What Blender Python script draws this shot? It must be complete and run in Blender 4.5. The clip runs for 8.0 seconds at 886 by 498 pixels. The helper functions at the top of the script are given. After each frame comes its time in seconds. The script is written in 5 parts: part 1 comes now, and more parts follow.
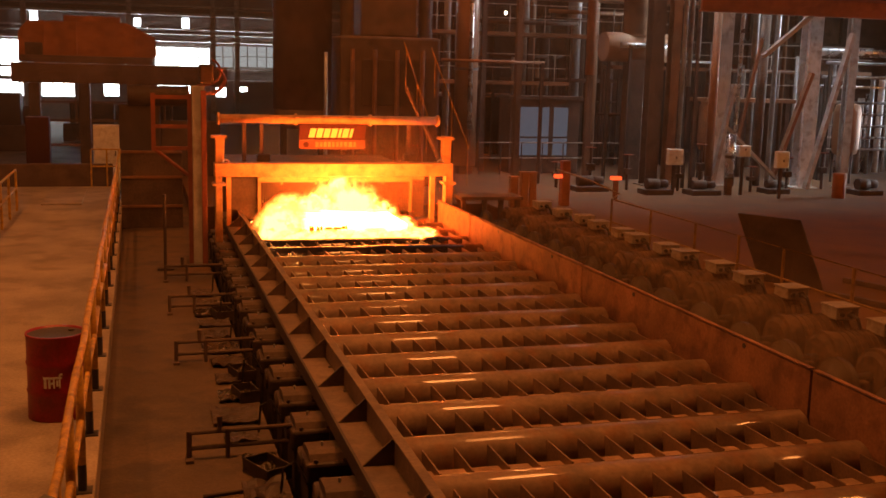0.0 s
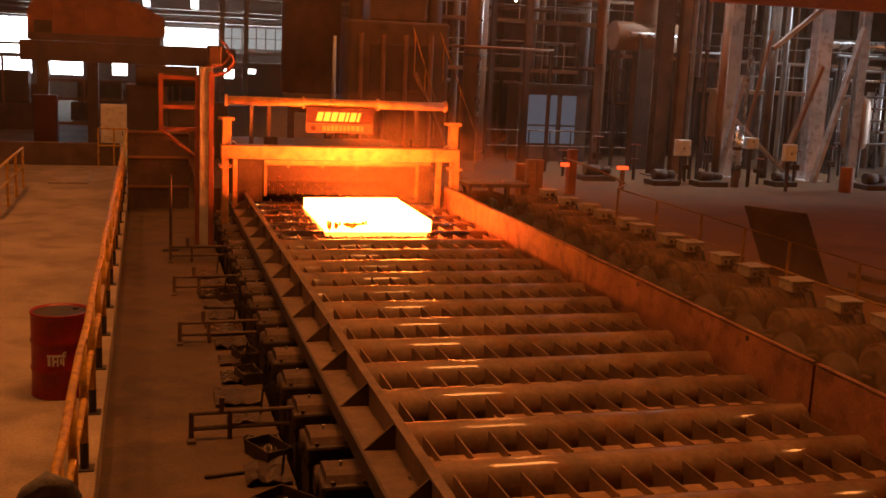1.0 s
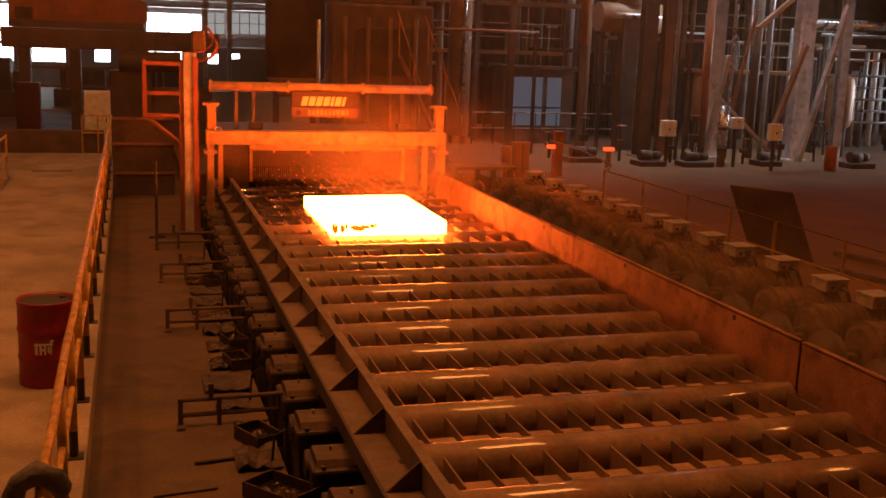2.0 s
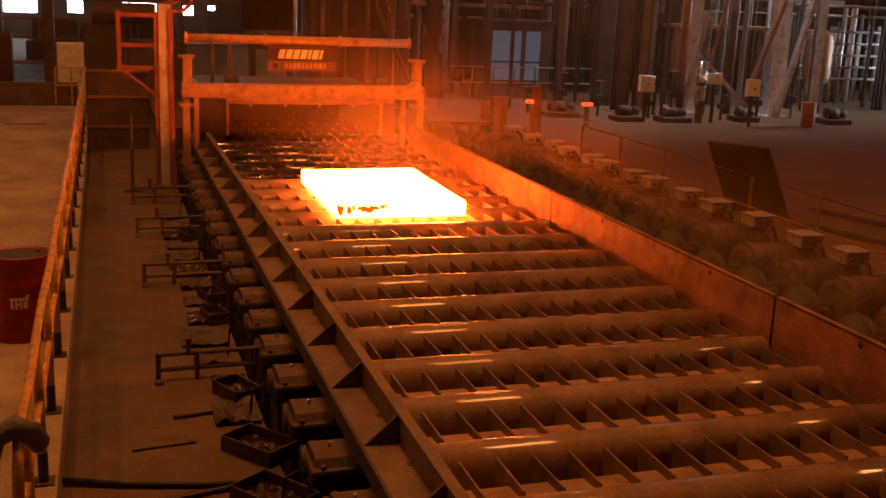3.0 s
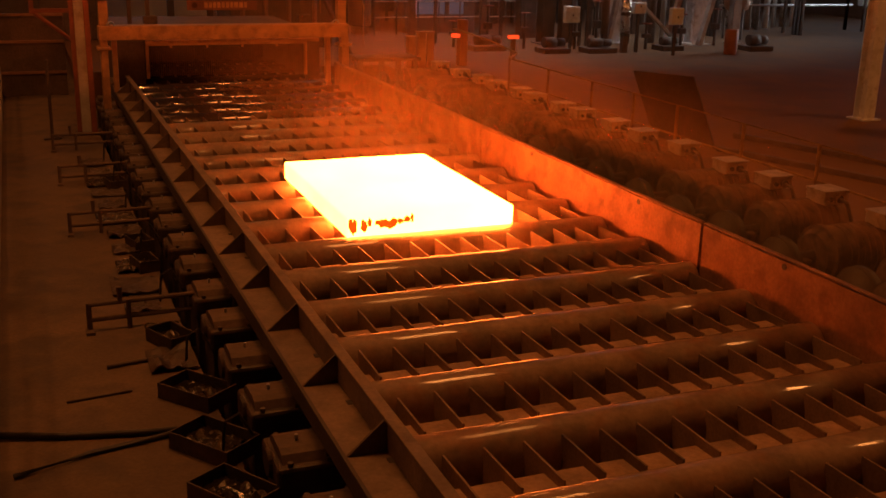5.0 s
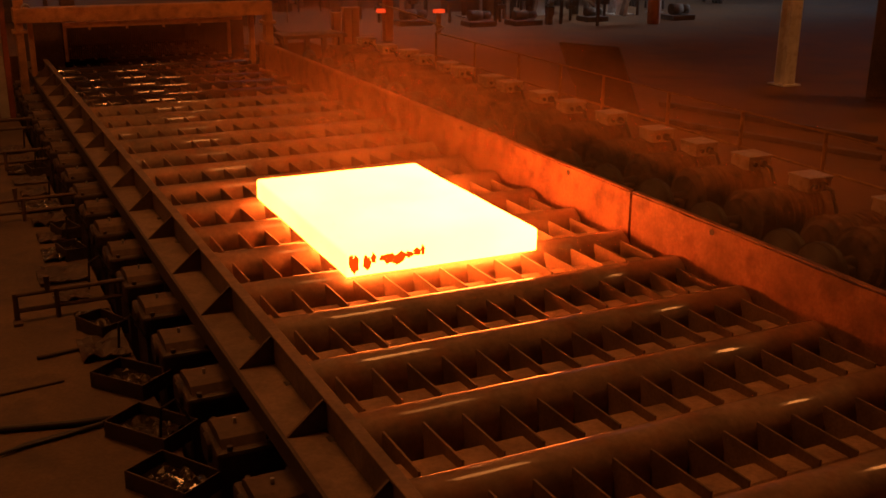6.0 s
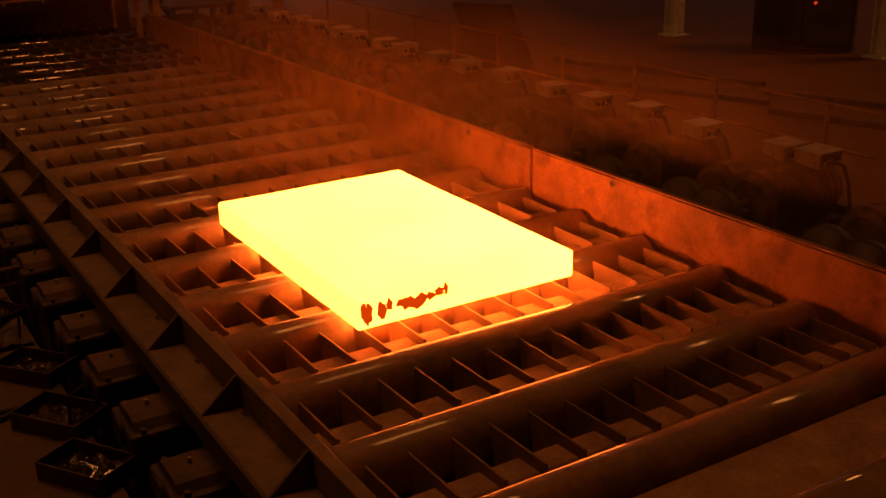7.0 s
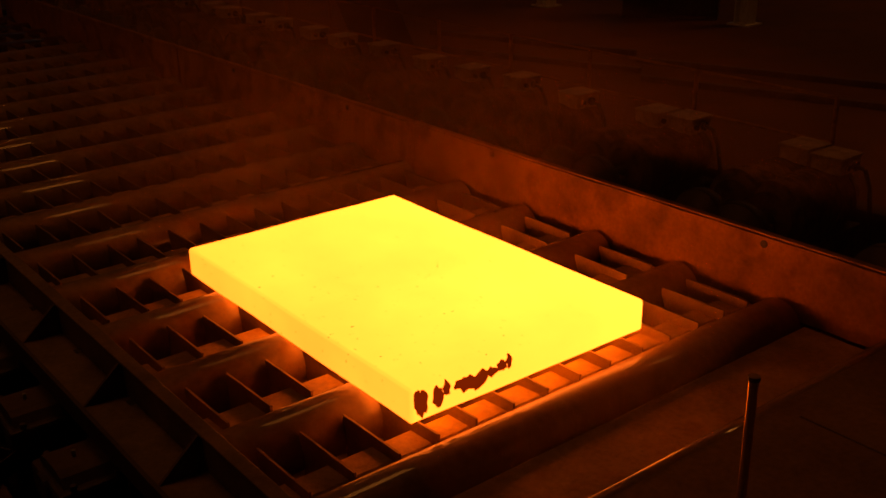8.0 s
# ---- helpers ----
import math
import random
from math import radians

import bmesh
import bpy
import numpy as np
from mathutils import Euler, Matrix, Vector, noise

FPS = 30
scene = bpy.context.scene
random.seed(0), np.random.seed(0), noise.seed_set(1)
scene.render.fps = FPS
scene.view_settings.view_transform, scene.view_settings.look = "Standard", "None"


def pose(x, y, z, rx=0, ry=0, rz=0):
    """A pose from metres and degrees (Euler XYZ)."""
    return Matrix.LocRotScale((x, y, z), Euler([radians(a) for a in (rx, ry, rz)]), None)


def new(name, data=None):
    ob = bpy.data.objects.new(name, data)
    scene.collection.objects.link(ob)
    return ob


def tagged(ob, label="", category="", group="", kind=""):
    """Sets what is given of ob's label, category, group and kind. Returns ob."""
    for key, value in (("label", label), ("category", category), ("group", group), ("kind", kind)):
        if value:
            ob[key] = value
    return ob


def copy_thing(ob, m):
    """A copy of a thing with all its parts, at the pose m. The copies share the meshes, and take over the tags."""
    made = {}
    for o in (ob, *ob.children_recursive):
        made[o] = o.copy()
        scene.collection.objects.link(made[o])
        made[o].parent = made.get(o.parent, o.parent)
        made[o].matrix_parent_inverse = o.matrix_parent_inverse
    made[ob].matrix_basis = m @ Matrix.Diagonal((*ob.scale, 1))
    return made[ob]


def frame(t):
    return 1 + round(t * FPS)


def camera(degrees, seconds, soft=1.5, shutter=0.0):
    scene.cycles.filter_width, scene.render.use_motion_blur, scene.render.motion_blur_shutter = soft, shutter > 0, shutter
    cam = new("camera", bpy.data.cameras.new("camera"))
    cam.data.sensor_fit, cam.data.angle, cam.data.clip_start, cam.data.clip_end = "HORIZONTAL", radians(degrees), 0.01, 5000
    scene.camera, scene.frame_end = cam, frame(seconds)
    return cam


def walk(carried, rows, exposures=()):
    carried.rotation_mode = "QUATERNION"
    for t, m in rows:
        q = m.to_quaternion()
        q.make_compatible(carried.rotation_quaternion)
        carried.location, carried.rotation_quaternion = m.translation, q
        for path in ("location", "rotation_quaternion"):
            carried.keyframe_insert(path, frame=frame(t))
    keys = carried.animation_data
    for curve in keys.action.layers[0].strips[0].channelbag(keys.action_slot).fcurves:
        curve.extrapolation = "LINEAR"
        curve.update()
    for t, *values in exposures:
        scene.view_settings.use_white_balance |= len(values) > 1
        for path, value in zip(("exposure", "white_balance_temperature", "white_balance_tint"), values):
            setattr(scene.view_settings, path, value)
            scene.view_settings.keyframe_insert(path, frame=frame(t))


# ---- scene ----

# A hot slab on the roller table of a plate mill, seen from a gantry; x across the table, y along it, z up from the platform floor.
EYE = (0.0, 0.0, 3.6)
cam = camera(45.71, 8.0, soft=1.6)


def aim(turn, tilt, lean):
    """Pose at EYE: degrees to the right of the table's axis, up, and clockwise."""
    return pose(*EYE, 0, 0, -turn) @ pose(0, 0, 0, 90 + tilt) @ pose(0, 0, 0, 0, 0, -lean)


PATH = [
    (0.0, 16.27, -9.60, -1.47),
    (0.5, 15.89, -9.89, -1.56),
    (1.0, 16.02, -10.36, -2.59),
    (1.2, 16.07, -10.45, -2.52),
    (2.3, 17.03, -12.04, -1.98),
    (2.5, 17.32, -12.71, -2.18),
    (3.0, 18.09, -13.64, -2.42),
    (3.5, 18.68, -14.29, -2.00),
    (4.0, 19.76, -15.02, -1.84),
    (4.5, 20.75, -15.98, -1.58),
    (4.7, 21.17, -16.48, -1.56),
    (5.8, 25.05, -17.87, -0.62),
    (6.0, 25.87, -18.19, -0.54),
    (6.5, 28.44, -19.23, 0.07),
    (7.0, 31.27, -20.17, 1.14),
    (7.5, 35.11, -20.63, 1.12),
    (8.0, 37.98, -21.67, 1.04),
]
EXPOSURES = [(0.0, 0.05, 6500, 10), (1.0, 0.0, 6500, 10), (2.5, -0.1, 6500, 10), (3.5, -0.22, 6500, 10), (4.5, -0.55, 6500, 10), (6.0, -1.2, 6500, 10), (6.5, -1.48, 6600, 10), (7.0, -1.95, 6900, 10), (7.5, -2.78, 7400, 8), (8.0, -3.78, 8000, 6)]
walk(cam, [(t, aim(a, b, c)) for t, a, b, c in PATH], EXPOSURES)

# ---- light ----
world = bpy.data.worlds.new("world")
scene.world = world
world.use_nodes = True
sky = world.node_tree.nodes.new("ShaderNodeTexSky")
sky.sky_type, sky.sun_disc = "NISHITA", False
sky.sun_elevation, sky.sun_rotation = radians(50), radians(150)
back = world.node_tree.nodes["Background"]
world.node_tree.links.new(sky.outputs[0], back.inputs[0])
back.inputs[1].default_value = 0.15


def area_lamp(name, m, sx, sy, watts, colour):
    data = bpy.data.lights.new(name, "AREA")
    data.shape, data.size, data.size_y, data.energy, data.color = "RECTANGLE", sx, sy, watts, colour
    ob = new(name, data)
    ob.matrix_world = m
    return ob


WARM_LIGHT = (1.0, 0.31, 0.068)
# unseen warm lamps added to light the hall; the long trough makes far-roll glints
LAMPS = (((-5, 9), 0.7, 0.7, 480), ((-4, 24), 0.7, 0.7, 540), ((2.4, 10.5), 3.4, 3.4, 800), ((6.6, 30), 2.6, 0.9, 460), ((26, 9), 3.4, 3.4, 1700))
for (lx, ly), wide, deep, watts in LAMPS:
    area_lamp("added_hall_lamp", pose(lx, ly, 13.4), wide, deep, watts, WARM_LIGHT)
# daylight stand-in before the windows of the far gable
area_lamp("daylight_stand_in", pose(2, 69.6, 4.5, -90), 18, 3.0, 1700, (0.86, 0.93, 1.0))
# unseen side and roof openings, added to light the plant and its pipes
area_lamp("daylight_stand_in", pose(36.5, 34, 5.0, 0, 90, 0), 8.6, 12, 620, (0.9, 0.95, 1.0)).data.spread = radians(50)
area_lamp("added_roof_daylight", pose(18, 32, 14.7), 12, 3, 380, (0.88, 0.94, 1.0)).data.spread = radians(58)


# ---- materials ----
def material(name, base, rough=0.7, metal=0.0, vary=0.35, scale=3.0, fine=40.0, bump=0.15, stain=None, stain_amount=0.4, random_hue=0.0, spec=0.5, spread=0.18, coat=0.0, wet=False):
    """Base colour broken by two scales of noise, with stains, fine relief and uneven gloss."""
    m = bpy.data.materials.new(name)
    m.use_nodes = True
    nt = m.node_tree
    n, k = nt.nodes, nt.links.new
    bsdf = n["Principled BSDF"]
    co = n.new("ShaderNodeTexCoord")
    geo = n.new("ShaderNodeNewGeometry")
    big = n.new("ShaderNodeTexNoise")
    big.inputs["Scale"].default_value, big.inputs["Detail"].default_value, big.inputs["Roughness"].default_value = scale, 5, 0.62
    small = n.new("ShaderNodeTexNoise")
    small.inputs["Scale"].default_value, small.inputs["Detail"].default_value = fine, 3
    k(geo.outputs["Position"], big.inputs["Vector"])
    k(geo.outputs["Position"], small.inputs["Vector"])
    ramp = n.new("ShaderNodeValToRGB")
    ramp.color_ramp.elements[0].position, ramp.color_ramp.elements[1].position = 0.3, 0.72
    lo = tuple(c * (1 - vary) for c in base)
    hi = tuple(min(0.95, c * (1 + vary)) for c in base)
    ramp.color_ramp.elements[0].color, ramp.color_ramp.elements[1].color = (*lo, 1), (*hi, 1)
    k(big.outputs["Fac"], ramp.inputs["Fac"])
    colour = ramp.outputs["Color"]
    if stain:
        mask = n.new("ShaderNodeValToRGB")
        mask.color_ramp.elements[0].position, mask.color_ramp.elements[1].position = 0.5, 0.66
        other = n.new("ShaderNodeTexNoise")
        other.inputs["Scale"].default_value, other.inputs["Detail"].default_value = scale * 1.7 + 0.3, 6
        k(geo.outputs["Position"], other.inputs["Vector"])
        k(other.outputs["Fac"], mask.inputs["Fac"])
        amount = n.new("ShaderNodeMath")
        amount.operation = "MULTIPLY"
        amount.inputs[1].default_value = stain_amount
        k(mask.outputs["Color"], amount.inputs[0])
        mix = n.new("ShaderNodeMix")
        mix.data_type = "RGBA"
        k(amount.outputs[0], mix.inputs[0])
        k(colour, mix.inputs[6])
        mix.inputs[7].default_value = (*stain, 1)
        colour = mix.outputs[2]
    grain = n.new("ShaderNodeMix")
    grain.data_type, grain.blend_type = "RGBA", "OVERLAY"
    grain.inputs[0].default_value = 0.35
    k(colour, grain.inputs[6])
    k(small.outputs["Fac"], grain.inputs[7])
    colour = grain.outputs[2]
    if random_hue:
        info = n.new("ShaderNodeObjectInfo")
        hsv = n.new("ShaderNodeHueSaturation")
        span = n.new("ShaderNodeMapRange")
        span.inputs[3].default_value, span.inputs[4].default_value = 1 - random_hue, 1 + random_hue
        k(info.outputs["Random"], span.inputs[0])
        k(span.outputs[0], hsv.inputs["Value"])
        k(colour, hsv.inputs["Color"])
        colour = hsv.outputs[0]
    k(colour, bsdf.inputs["Base Color"])
    gloss = n.new("ShaderNodeMapRange")
    gloss.inputs[3].default_value, gloss.inputs[4].default_value = max(0.05, rough - spread), min(1, rough + spread)
    k(big.outputs["Fac"], gloss.inputs[0])
    k(gloss.outputs[0], bsdf.inputs["Roughness"])
    bsdf.inputs["Metallic"].default_value = metal
    bsdf.inputs["Coat Weight"].default_value, bsdf.inputs["Coat Roughness"].default_value = coat, 0.05
    if wet:
        # a film of water over steel rubbed smooth, thicker in long patches
        long = n.new("ShaderNodeMapping")
        long.inputs["Scale"].default_value = (0.14, 1.5, 0.0)
        k(geo.outputs["Position"], long.inputs["Vector"])
        film = n.new("ShaderNodeTexNoise")
        film.inputs["Scale"].default_value, film.inputs["Detail"].default_value = 1.3, 4
        k(long.outputs[0], film.inputs["Vector"])
        for sock, dry, soaked in (("Coat Weight", 0.4, coat), ("Coat Roughness", 0.10, 0.04)):
            level = n.new("ShaderNodeMapRange")
            level.inputs[1].default_value, level.inputs[2].default_value = 0.46, 0.56
            level.inputs[3].default_value, level.inputs[4].default_value = dry, soaked
            k(film.outputs["Fac"], level.inputs[0])
            k(level.outputs[0], bsdf.inputs[sock])
    bsdf.inputs["Specular IOR Level"].default_value = spec
    if bump:
        b = n.new("ShaderNodeBump")
        b.inputs["Strength"].default_value, b.inputs["Distance"].default_value = bump, 0.02
        k(small.outputs["Fac"], b.inputs["Height"])
        k(b.outputs[0], bsdf.inputs["Normal"])
    return m


def glow(name, colour, strength):
    m = bpy.data.materials.new(name)
    m.use_nodes = True
    n = m.node_tree.nodes
    n.remove(n["Principled BSDF"])
    e = n.new("ShaderNodeEmission")
    e.inputs[0].default_value, e.inputs[1].default_value = (*colour, 1), strength
    m.node_tree.links.new(e.outputs[0], n["Material Output"].inputs[0])
    return m


CONCRETE = material("concrete", (0.36, 0.285, 0.20), 0.85, vary=0.28, scale=0.7, fine=30, stain=(0.16, 0.12, 0.09), stain_amount=0.45)
GRIMY = material("grimy_concrete", (0.115, 0.074, 0.043), 0.75, vary=0.4, scale=0.9, fine=35, stain=(0.05, 0.04, 0.035), stain_amount=0.7)
PIT = material("pit_dirt", (0.17, 0.11, 0.07), 0.7, vary=0.5, scale=2.5, fine=25, bump=0.4)
ROLL = material("roll_steel", (0.29, 0.19, 0.12), 0.62, 0.1, spread=0.18, coat=1.0, wet=True, vary=0.42, scale=2.2, fine=18, bump=0.1, stain=(0.30, 0.13, 0.05), stain_amount=0.6)
WET = material("wet_roll_steel", (0.10, 0.075, 0.06), 0.14, 0.7, coat=1.0, spread=0.05, vary=0.3, scale=2.0, fine=14, bump=0.025)
RIB = material("rib_steel", (0.23, 0.14, 0.08), 0.6, 0.2, vary=0.3, scale=4, fine=40, random_hue=0.25)
APRON = material("apron_scale", (0.36, 0.22, 0.125), 0.75, vary=0.4, scale=3, fine=30, bump=0.3, stain=(0.3, 0.13, 0.04))
FRAME = material("table_frame_steel", (0.22, 0.15, 0.10), 0.65, 0.1, vary=0.35, scale=2, fine=30, stain=(0.10, 0.06, 0.04))
RUST = material("rusted_guard_plate", (0.30, 0.14, 0.07), 0.7, 0.1, vary=0.4, scale=1.8, fine=26, bump=0.2, stain=(0.10, 0.05, 0.03), stain_amount=0.6)
DARK = material("dark_steel", (0.088, 0.062, 0.047), 0.6, 0.2, vary=0.4, scale=1.5, fine=25)
MACHINE = material("dusty_machine_paint", (0.13, 0.085, 0.06), 0.75, vary=0.4, scale=1.2, fine=20, stain=(0.05, 0.035, 0.03))
DECK = material("dusty_deck_plate", (0.26, 0.16, 0.075), 0.75, vary=0.3, scale=1.2, fine=24, stain=(0.14, 0.08, 0.04), stain_amount=0.5)
EASTFLOOR = material("east_floor_concrete", (0.15, 0.068, 0.022), 0.85, vary=0.25, scale=0.5, fine=25, stain=(0.10, 0.055, 0.025), stain_amount=0.5)
MOTOR = material("motor_dust_brown", (0.135, 0.075, 0.042), 0.8, vary=0.6, scale=3.2, fine=25, bump=0.4, stain=(0.04, 0.028, 0.02), stain_amount=0.75)
BOXGREY = material("terminal_box_paint", (0.36, 0.31, 0.26), 0.55, vary=0.25, scale=6, fine=40, stain=(0.2, 0.14, 0.09), stain_amount=0.6)
YELLOW = material("yellow_rail_paint", (0.55, 0.30, 0.03), 0.5, vary=0.25, scale=5, fine=40, stain=(0.16, 0.08, 0.03), stain_amount=0.6)
RAILBROWN = material("dirty_rail_paint", (0.28, 0.15, 0.03), 0.6, vary=0.3, scale=5, stain=(0.1, 0.05, 0.03), stain_amount=0.6)
GRIMESTEEL = material("oily_steel", (0.06, 0.038, 0.026), 0.55, vary=0.55, scale=4, fine=25, bump=0.3)
# brassy tint puts the slab's orange light into the near post's metal
TINTEDMETAL = material("orange_tinted_metal", (0.75, 0.5, 0.35), 0.3, 1.0, vary=0.1, bump=0.0)
BLACK = material("black_paint", (0.04, 0.031, 0.025), 0.5, vary=0.3)
DRUMRED = material("drum_red_paint", (0.30, 0.014, 0.018), 0.4, vary=0.18, scale=3, fine=30, bump=0.05, stain=(0.16, 0.02, 0.02), stain_amount=0.5)
WHITE = material("white_paint", (0.75, 0.73, 0.70), 0.6, vary=0.12, scale=4, stain=(0.4, 0.33, 0.27), stain_amount=0.4)
BLUEWHITE = material("column_white_paint", (0.66, 0.68, 0.70), 0.6, vary=0.2, scale=2.5, stain=(0.22, 0.16, 0.12), stain_amount=0.5)
PALE = material("pale_wall", (0.55, 0.53, 0.50), 0.8, vary=0.15, scale=0.8)
ORANGE = material("orange_paint", (0.34, 0.12, 0.045), 0.6, vary=0.3, scale=1.5, stain=(0.2, 0.07, 0.03), stain_amount=0.5)
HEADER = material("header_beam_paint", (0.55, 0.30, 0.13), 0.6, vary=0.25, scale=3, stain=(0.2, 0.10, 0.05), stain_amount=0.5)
# reddish paint; on the access frame it puts the slab's orange light into colour
REDFRAME = material("reddish_frame_paint", (0.22, 0.07, 0.038), 0.6, vary=0.3, scale=3)
SIGNRED = material("sign_red", (0.055, 0.011, 0.007), 0.5, vary=0.12, scale=3)
SIGNCREAM = material("sign_cream", (0.88, 0.76, 0.42), 0.5, vary=0.06)
SIGNPALE = material("sign_pale", (0.20, 0.085, 0.055), 0.6, vary=0.2)
SILVER = material("lagging_aluminium", (0.62, 0.62, 0.63), 0.28, 0.9, vary=0.12, scale=4, bump=0.05)
GALV = material("galvanised_steel", (0.45, 0.45, 0.45), 0.45, 0.7, vary=0.25, scale=4)
PIPE = material("brown_pipe_paint", (0.30, 0.16, 0.09), 0.5, 0.2, vary=0.3, scale=1.5)
GLOSSPIPE = material("polished_brown_lagging", (0.40, 0.22, 0.14), 0.35, 0.0, coat=0.4, spread=0.05, vary=0.15, scale=1.5, bump=0.02)
GREYSTEEL = material("grey_steelwork", (0.42, 0.39, 0.36), 0.6, vary=0.25, scale=2, stain=(0.2, 0.13, 0.09), stain_amount=0.5)
CLAD = material("wall_cladding", (0.20, 0.18, 0.165), 0.8, vary=0.2, scale=0.5, fine=10)
ROOF = material("roof_sheet", (0.14, 0.125, 0.115), 0.8, vary=0.2, scale=0.4)
PLASTIC = material("wet_plastic_sheet", (0.05, 0.036, 0.018), 0.25, spread=0.2, vary=0.6, scale=8, fine=60, bump=0.3)
WATER = material("oily_water", (0.02, 0.015, 0.01), 0.06, spread=0.03, vary=0.3, scale=5, bump=0.04)
RUBBER = material("rubber_hose", (0.03, 0.025, 0.022), 0.55, vary=0.3)
CLOTH = material("grey_rag", (0.16, 0.15, 0.14), 0.95, vary=0.3, scale=12, bump=0.4)
MESHSTEEL = material("chain_curtain_steel", (0.16, 0.09, 0.06), 0.55, 0.5, vary=0.4, scale=9, fine=60)
# weak glow put into the cabin panels to stand in for daylight on them
CABINPANE = glow("glowing_cabin_panel", (0.78, 0.8, 1.0), 0.1)
GLASSY = glow("daylight_pane", (0.86, 0.93, 1.0), 9.0)
REDGLOW = glow("red_signal", (1.0, 0.07, 0.015), 2.5)
LAMPGLOW = glow("lamp_glass", (1.0, 0.9, 0.75), 12.0)


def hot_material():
    """Steel at rolling heat: its glow is broken by cooler mottling and a few dark flakes of scale. Each face's
    brightness is put into the glow: left face dimmer, right side brighter.
    """
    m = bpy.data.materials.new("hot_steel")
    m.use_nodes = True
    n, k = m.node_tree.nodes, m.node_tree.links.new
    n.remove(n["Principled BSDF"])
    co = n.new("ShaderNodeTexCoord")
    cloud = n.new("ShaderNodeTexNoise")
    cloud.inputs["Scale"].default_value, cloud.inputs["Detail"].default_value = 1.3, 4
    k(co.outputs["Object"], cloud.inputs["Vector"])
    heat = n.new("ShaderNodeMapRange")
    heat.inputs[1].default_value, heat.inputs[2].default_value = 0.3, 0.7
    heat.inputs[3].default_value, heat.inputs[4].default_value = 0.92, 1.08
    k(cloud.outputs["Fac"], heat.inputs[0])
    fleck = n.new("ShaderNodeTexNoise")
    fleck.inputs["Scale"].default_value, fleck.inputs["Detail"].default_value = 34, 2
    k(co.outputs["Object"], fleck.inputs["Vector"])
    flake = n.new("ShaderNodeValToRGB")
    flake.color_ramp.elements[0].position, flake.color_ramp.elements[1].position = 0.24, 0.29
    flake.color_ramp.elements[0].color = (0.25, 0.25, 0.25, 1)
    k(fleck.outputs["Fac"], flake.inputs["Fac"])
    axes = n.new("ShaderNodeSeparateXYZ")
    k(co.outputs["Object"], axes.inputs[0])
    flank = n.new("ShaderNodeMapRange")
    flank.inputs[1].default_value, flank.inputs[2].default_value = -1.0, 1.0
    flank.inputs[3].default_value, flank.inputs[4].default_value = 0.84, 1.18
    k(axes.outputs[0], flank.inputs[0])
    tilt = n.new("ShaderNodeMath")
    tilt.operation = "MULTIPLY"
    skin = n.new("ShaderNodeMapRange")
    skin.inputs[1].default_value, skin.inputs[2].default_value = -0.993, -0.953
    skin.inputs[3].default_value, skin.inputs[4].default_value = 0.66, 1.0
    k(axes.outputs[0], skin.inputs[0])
    face_gain = n.new("ShaderNodeMath")
    face_gain.operation = "MULTIPLY"
    k(flank.outputs[0], face_gain.inputs[0])
    k(skin.outputs[0], face_gain.inputs[1])
    k(face_gain.outputs[0], tilt.inputs[0])
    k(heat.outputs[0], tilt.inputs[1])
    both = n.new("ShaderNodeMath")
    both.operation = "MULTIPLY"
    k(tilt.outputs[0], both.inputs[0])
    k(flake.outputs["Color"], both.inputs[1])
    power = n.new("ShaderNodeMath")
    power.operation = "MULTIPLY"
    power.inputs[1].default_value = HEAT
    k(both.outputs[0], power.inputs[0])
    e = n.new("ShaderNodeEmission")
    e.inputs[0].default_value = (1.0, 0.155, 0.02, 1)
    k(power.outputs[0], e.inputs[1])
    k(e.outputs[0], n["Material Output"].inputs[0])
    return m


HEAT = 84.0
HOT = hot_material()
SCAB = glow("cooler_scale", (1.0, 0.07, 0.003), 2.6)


# ---- builders ----
def box_bm(bm, x0, x1, y0, y1, z0, z1, bevel=0.0):
    """A box in bm; with bevel its edges are rounded off."""
    made = bmesh.ops.create_cube(bm, size=1.0)
    vs = made["verts"]
    for v in vs:
        v.co = Vector((x0 + (v.co.x + 0.5) * (x1 - x0), y0 + (v.co.y + 0.5) * (y1 - y0), z0 + (v.co.z + 0.5) * (z1 - z0)))
    if bevel:
        es = {e for v in vs for e in v.link_edges}
        bmesh.ops.bevel(bm, geom=list(es), offset=bevel, segments=2, affect="EDGES", profile=0.5)
    return bm


def tube_bm(bm, a, b, r0, r1=None, seg=16, caps=True):
    """A round bar from a to b."""
    a, b = Vector(a), Vector(b)
    r1 = r0 if r1 is None else r1
    d = b - a
    m = Matrix.Translation((a + b) / 2) @ d.to_track_quat("Z", "Y").to_matrix().to_4x4()
    bmesh.ops.create_cone(bm, cap_ends=caps, segments=seg, radius1=r0, radius2=r1, depth=d.length, matrix=m)
    return bm


def lathe_bm(bm, profile, m=Matrix(), seg=24):
    """Turns (radius, height) pairs about z, then moves them by m."""
    rings = []
    for r, h in profile:
        rings.append([bm.verts.new(m @ Vector((r * math.cos(2 * math.pi * i / seg), r * math.sin(2 * math.pi * i / seg), h))) for i in range(seg)])
    for a, b in zip(rings, rings[1:]):
        for i in range(seg):
            j = (i + 1) % seg
            bm.faces.new((a[i], a[j], b[j], b[i]))
    bm.faces.new(rings[0][::-1])
    bm.faces.new(rings[-1])
    return bm


